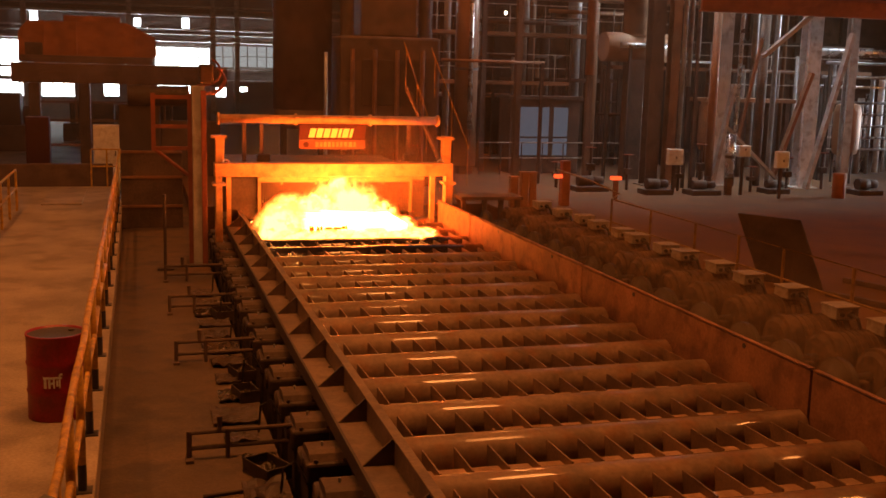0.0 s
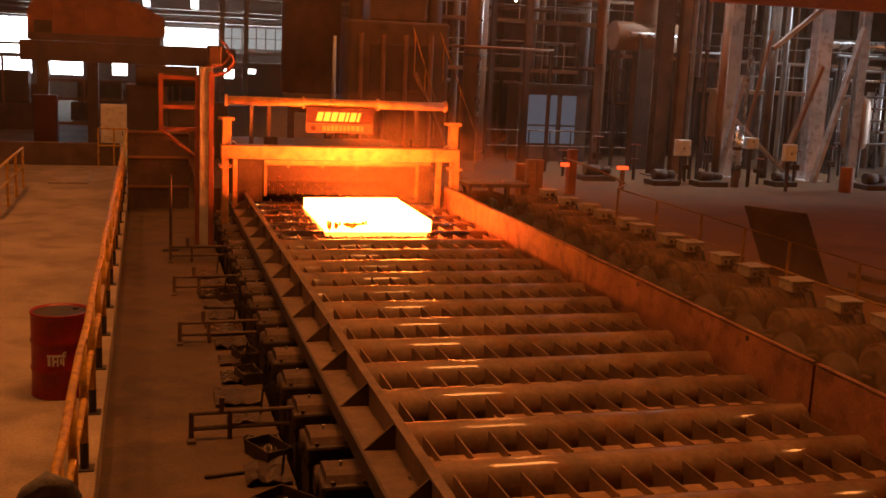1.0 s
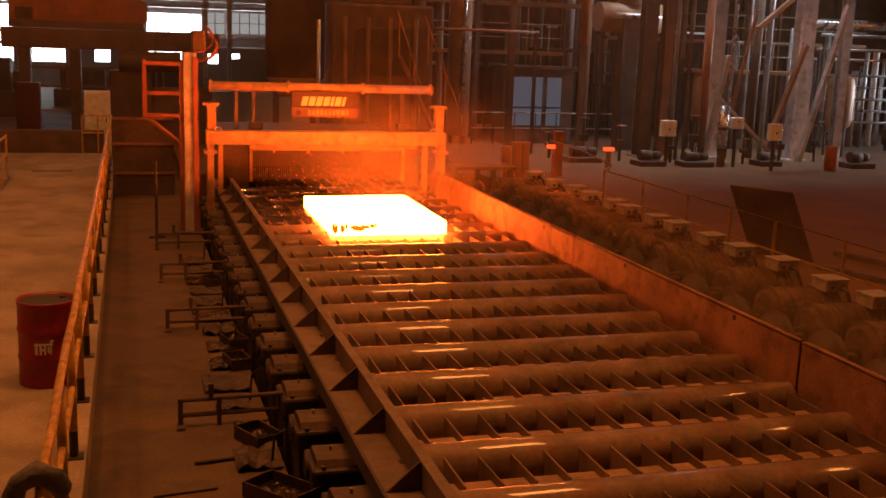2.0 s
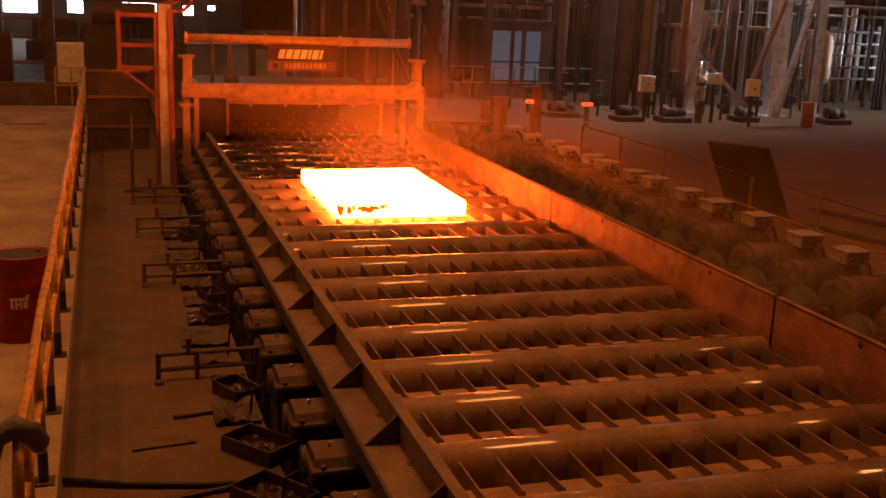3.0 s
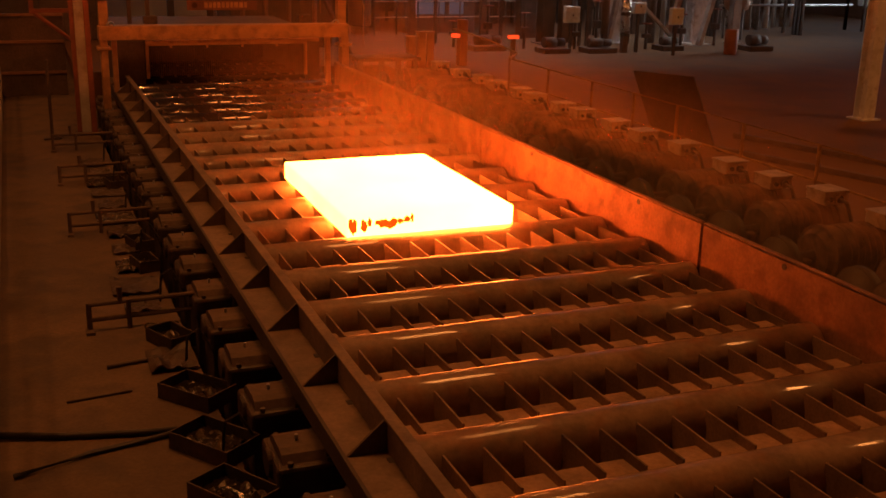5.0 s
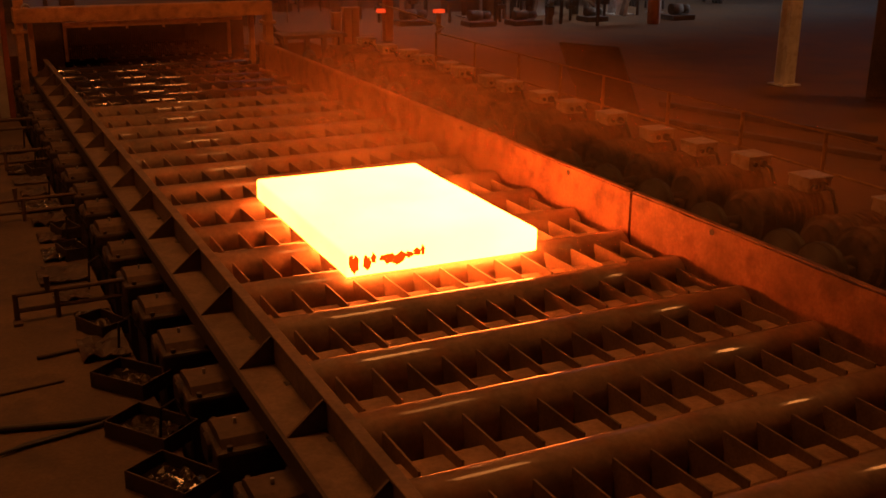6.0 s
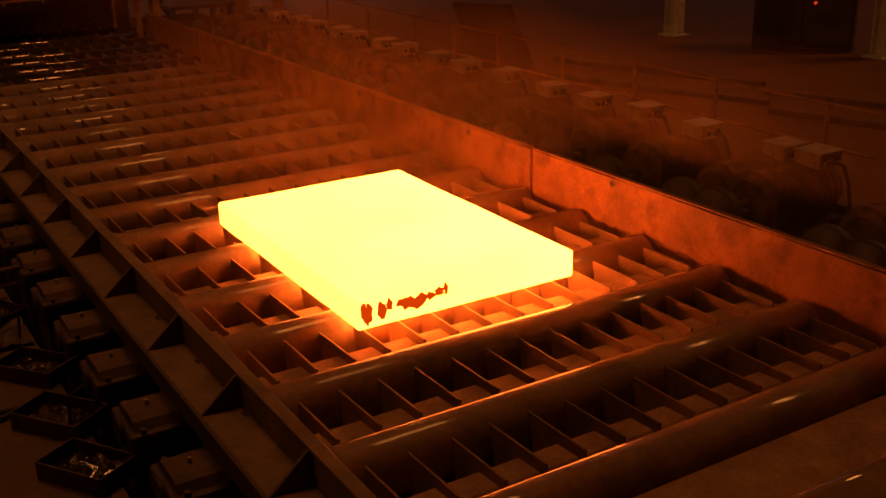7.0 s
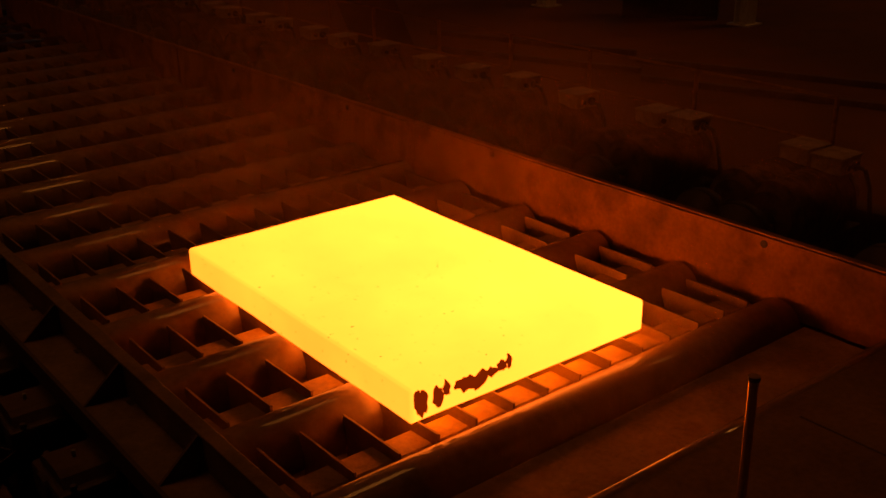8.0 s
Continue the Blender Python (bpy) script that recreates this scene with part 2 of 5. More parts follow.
def sweep_bm(bm, points, r, seg=10):
    """A bent round bar through points."""
    pts = [Vector(q) for q in points]
    rings = []
    for i, q in enumerate(pts):
        d = (pts[min(i + 1, len(pts) - 1)] - pts[max(i - 1, 0)]).normalized()
        m = d.to_track_quat("Z", "Y").to_matrix()
        rings.append([bm.verts.new(q + m @ Vector((r * math.cos(2 * math.pi * s / seg), r * math.sin(2 * math.pi * s / seg), 0))) for s in range(seg)])
    for a, b in zip(rings, rings[1:]):
        best = min(range(seg), key=lambda o: (a[0].co - b[o].co).length)
        for s in range(seg):
            bm.faces.new((a[s], a[(s + 1) % seg], b[(s + 1 + best) % seg], b[(s + best) % seg]))
    bm.faces.new(rings[0][::-1])
    bm.faces.new(rings[-1])
    return bm


def prism_bm(bm, outline, axis, lo, hi):
    """A flat outline of (u, v) pairs pushed along an axis from lo to hi. Axis y takes (x, z), x takes (y, z), z takes (x, y)."""
    def at(u, v, w):
        return {"x": (w, u, v), "y": (u, w, v), "z": (u, v, w)}[axis]
    a = [bm.verts.new(at(u, v, lo)) for u, v in outline]
    b = [bm.verts.new(at(u, v, hi)) for u, v in outline]
    n = len(a)
    bm.faces.new(a)
    bm.faces.new(b[::-1])
    for i in range(n):
        bm.faces.new((a[i], b[i], b[(i + 1) % n], a[(i + 1) % n]))
    bmesh.ops.recalc_face_normals(bm, faces=bm.faces)
    return bm


def mesh_of(bm, name, mat, smooth=False):
    bmesh.ops.recalc_face_normals(bm, faces=bm.faces)
    data = bpy.data.meshes.new(name)
    bm.to_mesh(data)
    bm.free()
    data.materials.append(mat)
    if smooth:
        for p in data.polygons:
            p.use_smooth = len(p.vertices) == 4
    return data


def part(name, bm, mat, parent=None, label="", smooth=False):
    """Links a bmesh as one mesh object, under its thing where one is given."""
    ob = new(name, mesh_of(bm, name, mat, smooth))
    if parent:
        ob.parent = parent
    if label:
        ob["label"] = label
    return ob


def thing(name, label, category, at=(0, 0, 0), group="", kind="", turn=0):
    ob = new(name)
    ob.matrix_basis = pose(*at, 0, 0, turn)
    return tagged(ob, label, category, group, kind)


def B(x0, x1, y0, y1, z0, z1, bevel=0.0):
    return box_bm(bmesh.new(), x0, x1, y0, y1, z0, z1, bevel)


def T(a, b, r0, r1=None, seg=16):
    return tube_bm(bmesh.new(), a, b, r0, r1, seg)


def setting(name, bm, mat, label, category):
    return tagged(part(name, bm, mat), label, category, kind="structure")


# ---- the hall ----
def wall_bm(u0, u1, z0, z1, openings, axis, lo, hi):
    """A wall of blocks round rectangular openings (u0, u1, z0, z1)."""
    bm = bmesh.new()
    us = sorted({u0, u1, *(o[0] for o in openings), *(o[1] for o in openings)})
    for a, b in zip(us, us[1:]):
        holes = sorted((o[2], o[3]) for o in openings if o[0] < (a + b) / 2 < o[1])
        z = z0
        for h0, h1 in holes + [(z1, z1)]:
            if h0 > z + 1e-6:
                if axis == "y":
                    box_bm(bm, a, b, lo, hi, z, h0)
                else:
                    box_bm(bm, lo, hi, a, b, z, h0)
            z = h1
    return bm


def wall_flat(x0, x1, y0, y1, hole):
    """A level sheet with one opening, added for the unseen roof lamp."""
    bm = bmesh.new()
    a, b, c, d = hole
    for q in ((x0, x1, y0, c), (x0, x1, d, y1), (x0, a, c, d), (b, x1, c, d)):
        box_bm(bm, *q, HALL_Z, HALL_Z + 0.2)
    return bm


HALL_X0, HALL_X1, HALL_Y0, HALL_Y1, HALL_Z = -24.0, 37.0, -14.0, 70.0, 15.0
WINDOWS = [(1.15, 4.48, 3.48, 4.65), (4.76, 5.95, 3.5, 4.8), (6.3, 8.75, 3.55, 4.85), (-8.6, -6.75, 2.6, 4.85), (-9.5, -3.75, 1.46, 2.43),
           (-2.0, -1.1, 1.54, 2.42), (0.94, 3.56, 1.75, 2.40), (4.74, 5.53, 1.6, 2.2), (6.4, 6.9, 1.95, 2.25),
           (-6.2, -5.75, 5.9, 6.75), (-0.1, 0.3, 5.8, 6.4), (2.8, 3.27, 5.75, 6.5), (8.6, 9.07, 7.5, 7.9)]


def build_hall():
    setting("wall_north", wall_bm(HALL_X0, HALL_X1, -2, HALL_Z, WINDOWS, "y", HALL_Y1, HALL_Y1 + 0.3), CLAD, "far gable wall of grey cladding with daylight openings", "wall")
    setting("wall_south", B(HALL_X0, HALL_X1, HALL_Y0 - 0.3, HALL_Y0, -2, HALL_Z), CLAD, "grey sheet-clad end wall of the mill hall", "wall")
    setting("wall_west", B(HALL_X0 - 0.3, HALL_X0, HALL_Y0, HALL_Y1, -2, HALL_Z), CLAD, "grey sheet-clad side wall of the mill hall", "wall")
    # the opening in this wall is added for the unseen side lamp
    setting("wall_east", wall_bm(HALL_Y0, HALL_Y1, -2, HALL_Z, [(28, 40, 0.6, 9.4)], "x", HALL_X1, HALL_X1 + 0.3), CLAD, "grey sheet-clad side wall of the mill hall", "wall")
    setting("ceiling", wall_flat(HALL_X0, HALL_X1, HALL_Y0, HALL_Y1, (12, 24, 30.5, 33.5)), ROOF, "dark sheet roof of the mill hall", "ceiling")
    # floors: platform on the west, grimy walkway beside the table, pit under it, east floor
    setting("floor_platform", B(HALL_X0, -0.42, HALL_Y0, HALL_Y1, -0.6, 0.0, 0.02), CONCRETE, "dusty concrete platform floor", "floor")
    setting("floor_walkway", B(-0.42, 1.30, HALL_Y0, HALL_Y1, -0.9, -0.3), GRIMY, "grimy oil-stained concrete walkway beside the roller table", "floor")
    setting("floor_pit", B(1.30, 9.3, HALL_Y0, HALL_Y1, -1.4, -0.9), PIT, "dark dirty pit under the roller table", "floor")
    setting("floor_north", B(1.30, 9.3, 27.7, HALL_Y1, -0.9, -0.02), EASTFLOOR, "dusty concrete floor beyond the descaler", "floor")
    setting("floor_east", B(9.3, HALL_X1, HALL_Y0, HALL_Y1, -1.0, 0.0, 0.02), EASTFLOOR, "dusty concrete shop floor", "floor")


build_hall()

# ---- roller table ----
PITCH, ROLL_Y0, ROLL_R, CREST = 0.92, 5.82, 0.20, 0.40
ROLL_KS = range(-2, 23)
WORN_TRAY = 3


def build_rolls():
    def one(mat, at):
        roll = thing("table_roll", "smooth brown steel table roll between bearings", "roll", at, "rolls of the table")
        bm = bmesh.new()
        lathe_bm(bm, [(0.185, 0.0), (ROLL_R, 0.015), (ROLL_R, 4.065), (0.185, 4.08)], pose(2.14, 0, 0.2, 0, 90), 40)
        part("barrel", bm, mat, roll, smooth=True)
        part("neck", T((2.0, 0, 0.2), (2.14, 0, 0.2), 0.09), DARK, roll, smooth=True)
        part("neck", T((6.22, 0, 0.2), (6.85, 0, 0.2), 0.09), DARK, roll, smooth=True)
        return roll
    dry = one(ROLL, (0, ROLL_Y0, 0))
    wet = one(WET, (0, ROLL_Y0 + 14 * PITCH, 0))
    wet["label"] = "wet dark steel table roll that shines with water"
    for k in ROLL_KS:
        if k not in (0, 14):
            copy_thing(dry if k < 14 else wet, pose(0, ROLL_Y0 + k * PITCH, 0))


def build_aprons():
    """Between each two rolls a tray crossed by upright ribs."""
    rib = mesh_of(prism_bm(bmesh.new(), [(-0.255, -0.1), (0.255, -0.1), (0.255, 0.22), (0.285, 0.30), (0.285, 0.355), (-0.285, 0.36), (-0.285, 0.30), (-0.255, 0.22)], "x", -0.008, 0.008), "rib", RIB)
    pan = mesh_of(prism_bm(bmesh.new(), [(-0.255, -0.02), (0.255, -0.10), (0.255, -0.06), (0.06, -0.02), (-0.02, 0.275), (-0.22, 0.285), (-0.255, 0.26)], "x", 2.16, 6.2), "pan", APRON)
    worn = pan.copy()
    for v in worn.vertices:
        v.co.x = max(v.co.x, 3.16)
    for k in list(ROLL_KS)[:-1]:
        tray = thing("roll_apron", "rusty apron tray with upright cross ribs between two rolls", "apron", (0, ROLL_Y0 + (k + 0.5) * PITCH, 0), "aprons of the table")
        ob = new("pan", worn if k == WORN_TRAY else pan)
        ob.parent = tray
        for i in range(14):
            ob = new("rib", rib)
            ob.parent = tray
            ob.location = (2.32 + 0.289 * i + random.uniform(-0.008, 0.008), random.uniform(-0.006, 0.006), random.uniform(-0.008, 0.004))
            ob.rotation_euler = (0, radians(random.uniform(-1.5, 1.5)), radians(random.uniform(-1, 1)))


def build_left_frame():
    """The side frame: an upright web with gussets on a flange, bearing blocks outside it."""
    y0, y1 = 1.2, 24.5
    fr = thing("table_side_frame", "dusty steel side frame with triangular gussets along the rolls", "table frame")
    part("web", B(2.04, 2.09, y0, y1, -0.9, 0.50, 0.006), FRAME, fr)
    part("top_bar", B(2.02, 2.11, y0, y1, 0.50, 0.525, 0.006), FRAME, fr)
    part("flange", B(1.75, 2.04, y0, y1, 0.24, 0.28, 0.006), FRAME, fr)
    part("lip", B(1.735, 1.765, y0, y1, 0.13, 0.285, 0.004), DARK, fr)
    for y in np.arange(1.9, 24.4, 1.155):
        part("foot_web", B(1.78, 2.035, y - 0.012, y + 0.012, -0.9, 0.238), DARK, fr)
    g = mesh_of(prism_bm(bmesh.new(), [(1.765, 0.28), (2.04, 0.28), (2.04, 0.50), (2.015, 0.50)], "y", -0.012, 0.012), "gusset", MACHINE)
    y = 2.52
    while y < 24:
        ob = new("gusset", g)
        ob.parent = fr
        ob.location = (0, y + random.uniform(-0.03, 0.03), 0)
        y += 1.155


def build_bearings():
    """Square roll bearing housings, half under the frame's flange: a pedestal, a bolted cap and a grease nipple."""
    blk = thing("bearing_block", "dusty square bearing housing at the roll end", "bearing", (1.50, ROLL_Y0, 0), "bearing blocks")
    part("housing", B(-0.08, 0.46, -0.27, 0.27, -0.24, -0.03, 0.03), GRIMESTEEL, blk)
    part("cap", prism_bm(bmesh.new(), [(-0.21, -0.03), (0.21, -0.03), (0.17, 0.03), (0.10, 0.05), (-0.10, 0.05), (-0.17, 0.03)], "x", -0.03, 0.42), MACHINE, blk)
    part("cover", T((-0.105, 0, -0.10), (-0.08, 0, -0.10), 0.10, 0.115, 20), GRIMESTEEL, blk)
    part("pedestal", B(-0.05, 0.42, -0.22, 0.22, -0.9, -0.24, 0.01), DARK, blk)
    for y in (-0.235, 0.235):
        for x in (0.02, 0.3):
            part("bolt", T((x, y, -0.03), (x, y, 0.0), 0.022, seg=6), DARK, blk)
    part("grease_nipple", T((0.12, 0, 0.05), (0.12, 0, 0.09), 0.014, seg=8), GALV, blk)
    for k in range(-2, 20):
        if k:
            copy_thing(blk, pose(1.50, ROLL_Y0 + k * PITCH, 0, 0, 0, random.uniform(-1.5, 1.5)))


def build_guard():
    """The rusted side guard on the east of the rolls: plates end to end."""
    spans = [(21.95, 19.64), (19.60, 14.12), (14.08, 8.54), (8.50, 2.98), (2.94, -1.2)]
    for a, b in spans:
        g = thing("side_guard", "rusted orange-brown steel side guard plate beside the rolls", "guard plate", (0, 0, 0), "side guard plates")
        holes = [h for h in (20.6, 17.9, 15.3, 12.4, 9.72, 7.25, 4.2, 1.6) if b + 0.1 < h < a - 0.1]
        bm = bmesh.new()
        edge, n = [], 26
        for i in range(n + 1):
            y = b + (a - b) * i / n
            edge.append((y, 0.80 + 0.012 * noise.noise((y * 3.1, 0, 0))))
        low = []
        for i in range(n + 1):
            y = a + (b - a) * i / n
            low.append((y, 0.25 + 0.035 * noise.noise((y * 2.7, 4, 0))))
        prism_bm(bm, edge + low, "x", 6.27, 6.31)
        part("plate", bm, RUST, g)
        part("cap_strip", B(6.262, 6.318, b + 0.01, a - 0.01, 0.815, 0.83, 0.003), RUST, g)
        # black discs: the dark inside the bolt holes put into their colour
        for h in holes:
            part("hole_disc", T((6.264, h, 0.745), (6.272, h, 0.745), 0.03, seg=14), BLACK, g)
        for s in np.arange(b + 0.5, a - 0.2, 1.38):
            part("stiffener", prism_bm(bmesh.new(), [(6.31, 0.78), (6.34, 0.78), (6.55, 0.1), (6.55, -0.9), (6.31, -0.9)], "y", s - 0.01, s + 0.01), FRAME, g)


def motor_thing(at):
    m = thing("roll_drive_motor", "dust-covered brown electric motor driving a table roll", "motor", at, "roll drive motors")
    lathe = [(0.16, 0.0), (0.29, 0.02), (0.31, 0.08), (0.31, 0.88), (0.25, 0.92), (0.23, 1.06), (0.12, 1.12)]
    part("body", lathe_bm(bmesh.new(), lathe, pose(7.82, 0, 0.35, 0, 90), 24), MOTOR, m, smooth=True)
    for i in range(9):
        part("cooling_rib", T((7.98 + 0.085 * i, 0, 0.35), (8.005 + 0.085 * i, 0, 0.35), 0.319, seg=24), MOTOR, m, smooth=True)
    bell = part("end_bell", lathe_bm(bmesh.new(), [(0.10, 0.0), (0.24, 0.01), (0.29, 0.06), (0.33, 0.07), (0.33, 0.13)], pose(7.72, 0, 0.35, 0, 90), 24), MOTOR, m)
    for a in range(0, 360, 60):
        part("bolt", T((7.78, 0.305 * math.cos(radians(a)), 0.35 + 0.305 * math.sin(radians(a))), (7.80, 0.305 * math.cos(radians(a)), 0.35 + 0.305 * math.sin(radians(a))), 0.018, seg=6), DARK, bell)
    part("shaft", T((6.66, 0, 0.26), (7.75, 0, 0.34), 0.075, seg=16), GRIMESTEEL, m)
    hub = part("coupling", lathe_bm(bmesh.new(), [(0.13, 0.0), (0.15, 0.02), (0.15, 0.1), (0.28, 0.12), (0.29, 0.14), (0.29, 0.24), (0.28, 0.26), (0.12, 0.28)], pose(7.12, 0, 0.30, 0, 90), 28), DARK, m, "worn dark steel coupling disc", smooth=True)
    part("rim", T((7.255, 0, 0.30), (7.345, 0, 0.30), 0.298, seg=28), GRIMESTEEL, hub, smooth=True)
    part("foot", B(7.95, 8.85, -0.30, 0.30, -0.9, 0.10, 0.02), MOTOR, m)
    part("bearing_foot", B(7.42, 7.62, -0.16, 0.16, -0.9, 0.36, 0.03), MOTOR, m)
    tb = part("terminal_box", B(8.42, 8.76, -0.27, 0.05, 0.64, 0.79, 0.02), BOXGREY, m, "pale grey terminal box")
    part("lid", B(8.41, 8.77, -0.28, 0.06, 0.785, 0.81, 0.01), BOXGREY, tb)
    part("gland", T((8.62, -0.265, 0.715), (8.62, -0.31, 0.712), 0.045, seg=14), BLACK, tb)
    part("gland", T((8.50, -0.265, 0.715), (8.50, -0.30, 0.712), 0.028, seg=12), BLACK, tb)
    part("conduit", sweep_bm(bmesh.new(), [(8.62, -0.30, 0.712), (8.66, -0.37, 0.68), (8.72, -0.40, 0.5), (8.80, -0.40, 0.2), (8.86, -0.40, -0.1)], 0.024, 8), BLACK, tb)
    return m


def build_motors():
    first = motor_thing((0, ROLL_Y0 - 3 * PITCH, 0))
    for k in range(-2, 18):
        copy_thing(first, pose(random.uniform(-0.04, 0.04), ROLL_Y0 + k * PITCH + random.uniform(-0.03, 0.03), random.uniform(-0.02, 0.02), 0, 0, random.uniform(-2, 2)))
    tr = thing("cable_trough", "dark dusty cable trough behind the motors", "trough")
    part("side", B(9.03, 9.07, -2, 23, -0.9, 0.12), MACHINE, tr)
    part("cover", B(9.02, 9.29, -2, 23, 0.12, 0.15), MACHINE, tr)


def build_cover():
    c = thing("cover_plate", "dusty ochre steel cover plate over the near end of the table", "plate")
    part("deck", B(2.14, 6.22, -4.0, 3.08, 0.38, 0.42, 0.008), DECK, c)
    part("front_edge", T((2.14, 3.08, 0.34), (6.22, 3.08, 0.34), 0.085, seg=24), ROLL, c, smooth=True)
    part("front_step", B(2.14, 6.22, 3.14, 3.765, 0.22, 0.25, 0.006), APRON, c)
    for y in (-3.5, -1.5, 0.6, 2.6):
        part("bearer", B(2.14, 6.22, y, y + 0.12, -0.9, 0.38), DARK, c)
    for x in (3.5, 4.86):
        part("seam", B(x - 0.006, x + 0.006, -4.0, 2.9, 0.42, 0.424), DARK, c)


build_rolls()
build_aprons()
build_cover()
build_left_frame()
build_bearings()
build_guard()
build_motors()


# ---- the slab ----
def build_slab():
    """The glowing slab, its near face towards -y; its origin is the middle of its near lower edge."""
    slab = thing("hot_slab", "glowing yellow-hot steel slab moving on the rolls", "slab")
    bm = bmesh.new()
    box_bm(bm, -0.983, 0.983, 0.0, 2.914, 0.0, 0.226)
    bmesh.ops.subdivide_edges(bm, edges=bm.edges[:], cuts=11, use_grid_fill=True)
    bmesh.ops.bevel(bm, geom=[e for e in bm.edges if len(e.link_faces) == 2 and e.calc_face_angle() > 1.0], offset=0.014, segments=2, affect="EDGES")
    for v in bm.verts:
        v.co += Vector((noise.noise(v.co * 2.3), noise.noise(v.co * 2.1 + Vector((7, 0, 0))), noise.noise(v.co * 1.7 + Vector((0, 9, 0))))) * 0.006
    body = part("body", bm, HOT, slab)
    # darker scabs of scale on the near face, ragged patches standing 2 mm proud
    rng = random.Random(4)
    for cx, cz, w, h in ((-0.93, 0.13, 0.035, 0.16), (-0.895, 0.10, 0.05, 0.14), (-0.78, 0.11, 0.06, 0.11), (-0.72, 0.145, 0.04, 0.09), (-0.62, 0.13, 0.06, 0.06), (-0.55, 0.12, 0.09, 0.10), (-0.46, 0.11, 0.09, 0.11), (-0.37, 0.13, 0.07, 0.06), (-0.29, 0.145, 0.06, 0.07), (-0.235, 0.165, 0.03, 0.09)):
        outline = []
        for i in range(14):
            a = 2 * math.pi * i / 14
            r = rng.uniform(0.62, 1.15)
            outline.append((cx + 0.72 * w * r * math.cos(a), cz + 0.014 + 0.62 * h * r * math.sin(a)))
        part("scale_patch", prism_bm(bmesh.new(), outline, "y", -0.012, 0.006), SCAB, slab, "dull red patch of cooler scale")
    return slab


SLAB = build_slab()
SLAB_X, SLAB_Z, SLAB_TURN = 4.07, 0.405, -0.5
SLAB_ROWS = [(0.0, 19.86), (0.5, 19.20), (1.0, 18.48), (2.5, 15.56), (3.5, 13.42), (4.5, 11.43), (6.0, 8.34), (6.5, 7.35), (7.0, 6.29), (7.5, 5.30), (8.0, 4.28)]


# ---- descaler header at the table's far end ----
def build_header():
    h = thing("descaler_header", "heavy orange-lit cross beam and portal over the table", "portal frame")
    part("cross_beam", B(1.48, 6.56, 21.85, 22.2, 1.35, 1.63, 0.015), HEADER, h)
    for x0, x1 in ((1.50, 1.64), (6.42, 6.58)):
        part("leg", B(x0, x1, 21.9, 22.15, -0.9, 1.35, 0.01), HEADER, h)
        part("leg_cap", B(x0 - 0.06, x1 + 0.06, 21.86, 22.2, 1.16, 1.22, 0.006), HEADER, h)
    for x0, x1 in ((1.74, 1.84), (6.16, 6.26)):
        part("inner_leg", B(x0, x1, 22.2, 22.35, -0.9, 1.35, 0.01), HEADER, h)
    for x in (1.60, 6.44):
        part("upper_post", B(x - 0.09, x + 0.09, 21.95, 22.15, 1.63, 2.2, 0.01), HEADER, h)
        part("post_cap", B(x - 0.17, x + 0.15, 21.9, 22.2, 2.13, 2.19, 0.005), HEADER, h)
    for x in (1.72, 6.30):
        bm = bmesh.new()
        sweep_bm(bm, [(x + 0.07 * math.cos(a), 21.95, 1.63 + 0.07 * math.sin(a)) for a in np.linspace(0, math.pi, 9)], 0.018, 8)
        part("lifting_eye", bm, GALV, h)
    pipe = thing("spray_pipe", "thick orange water pipe above the portal", "pipe")
    part("pipe", T((1.58, 22.3, 2.52), (6.35, 22.3, 2.52), 0.09), HEADER, pipe, smooth=True)
    for x in (1.6, 3.2, 4.8, 6.3):
        part("flange", T((x - 0.025, 22.3, 2.52), (x + 0.025, 22.3, 2.52), 0.125, seg=20), HEADER, pipe)
    for x in (2.12, 2.48, 5.66):
        part("hanger", B(x - 0.04, x + 0.04, 22.27, 22.33, 1.63, 2.45, 0.006), MACHINE, pipe)
    for x in (2.52, 5.7):
        part("clamp", B(x - 0.14, x + 0.14, 22.2, 22.4, 1.63, 1.79, 0.02), MACHINE, pipe)
    sign = thing("name_board", "red sign board with cream letter shapes on the portal", "sign")
    part("board", B(3.25, 4.68, 22.18, 22.21, 2.10, 2.44, 0.004), SIGNRED, sign)
    part("lower_board", B(3.25, 4.68, 22.18, 22.21, 1.90, 2.095, 0.004), SIGNPALE, sign)
    xs = 3.45
    for i in range(7):
        w = 0.06 if i == 4 or i == 6 else 0.125
        part("letter_bar", prism_bm(bmesh.new(), [(xs, 2.15), (xs + w, 2.15), (xs + w + 0.05, 2.34), (xs + 0.05, 2.34)], "y", 22.165, 22.181), SIGNCREAM, sign)
        xs += w + 0.03
    part("badge", T((3.40, 22.165, 2.0), (3.40, 22.181, 2.0), 0.06, seg=14), SIGNRED, sign)
    xs = 3.6
    for i in range(10):
        w = random.uniform(0.05, 0.08)
        part("letter_bar", B(xs, xs + w, 22.168, 22.181, 1.95, 2.06), HEADER, sign)
        xs += w + 0.025
    part("lower_bar", B(2.4, 6.02, 22.25, 22.34, 1.23, 1.30, 0.006), HEADER, h)
    # chain curtain under the beam
    cur = thing("chain_curtain", "rusty chain mesh curtain hanging in a frame", "curtain")
    part("frame_top", B(2.46, 5.90, 22.82, 22.9, 1.13, 1.20, 0.006), HEADER, cur)
    part("frame_side", B(2.46, 2.52, 22.82, 22.9, 0.45, 1.13, 0.006), HEADER, cur)
    part("frame_side", B(5.84, 5.90, 22.82, 22.9, 0.45, 1.13, 0.006), HEADER, cur)
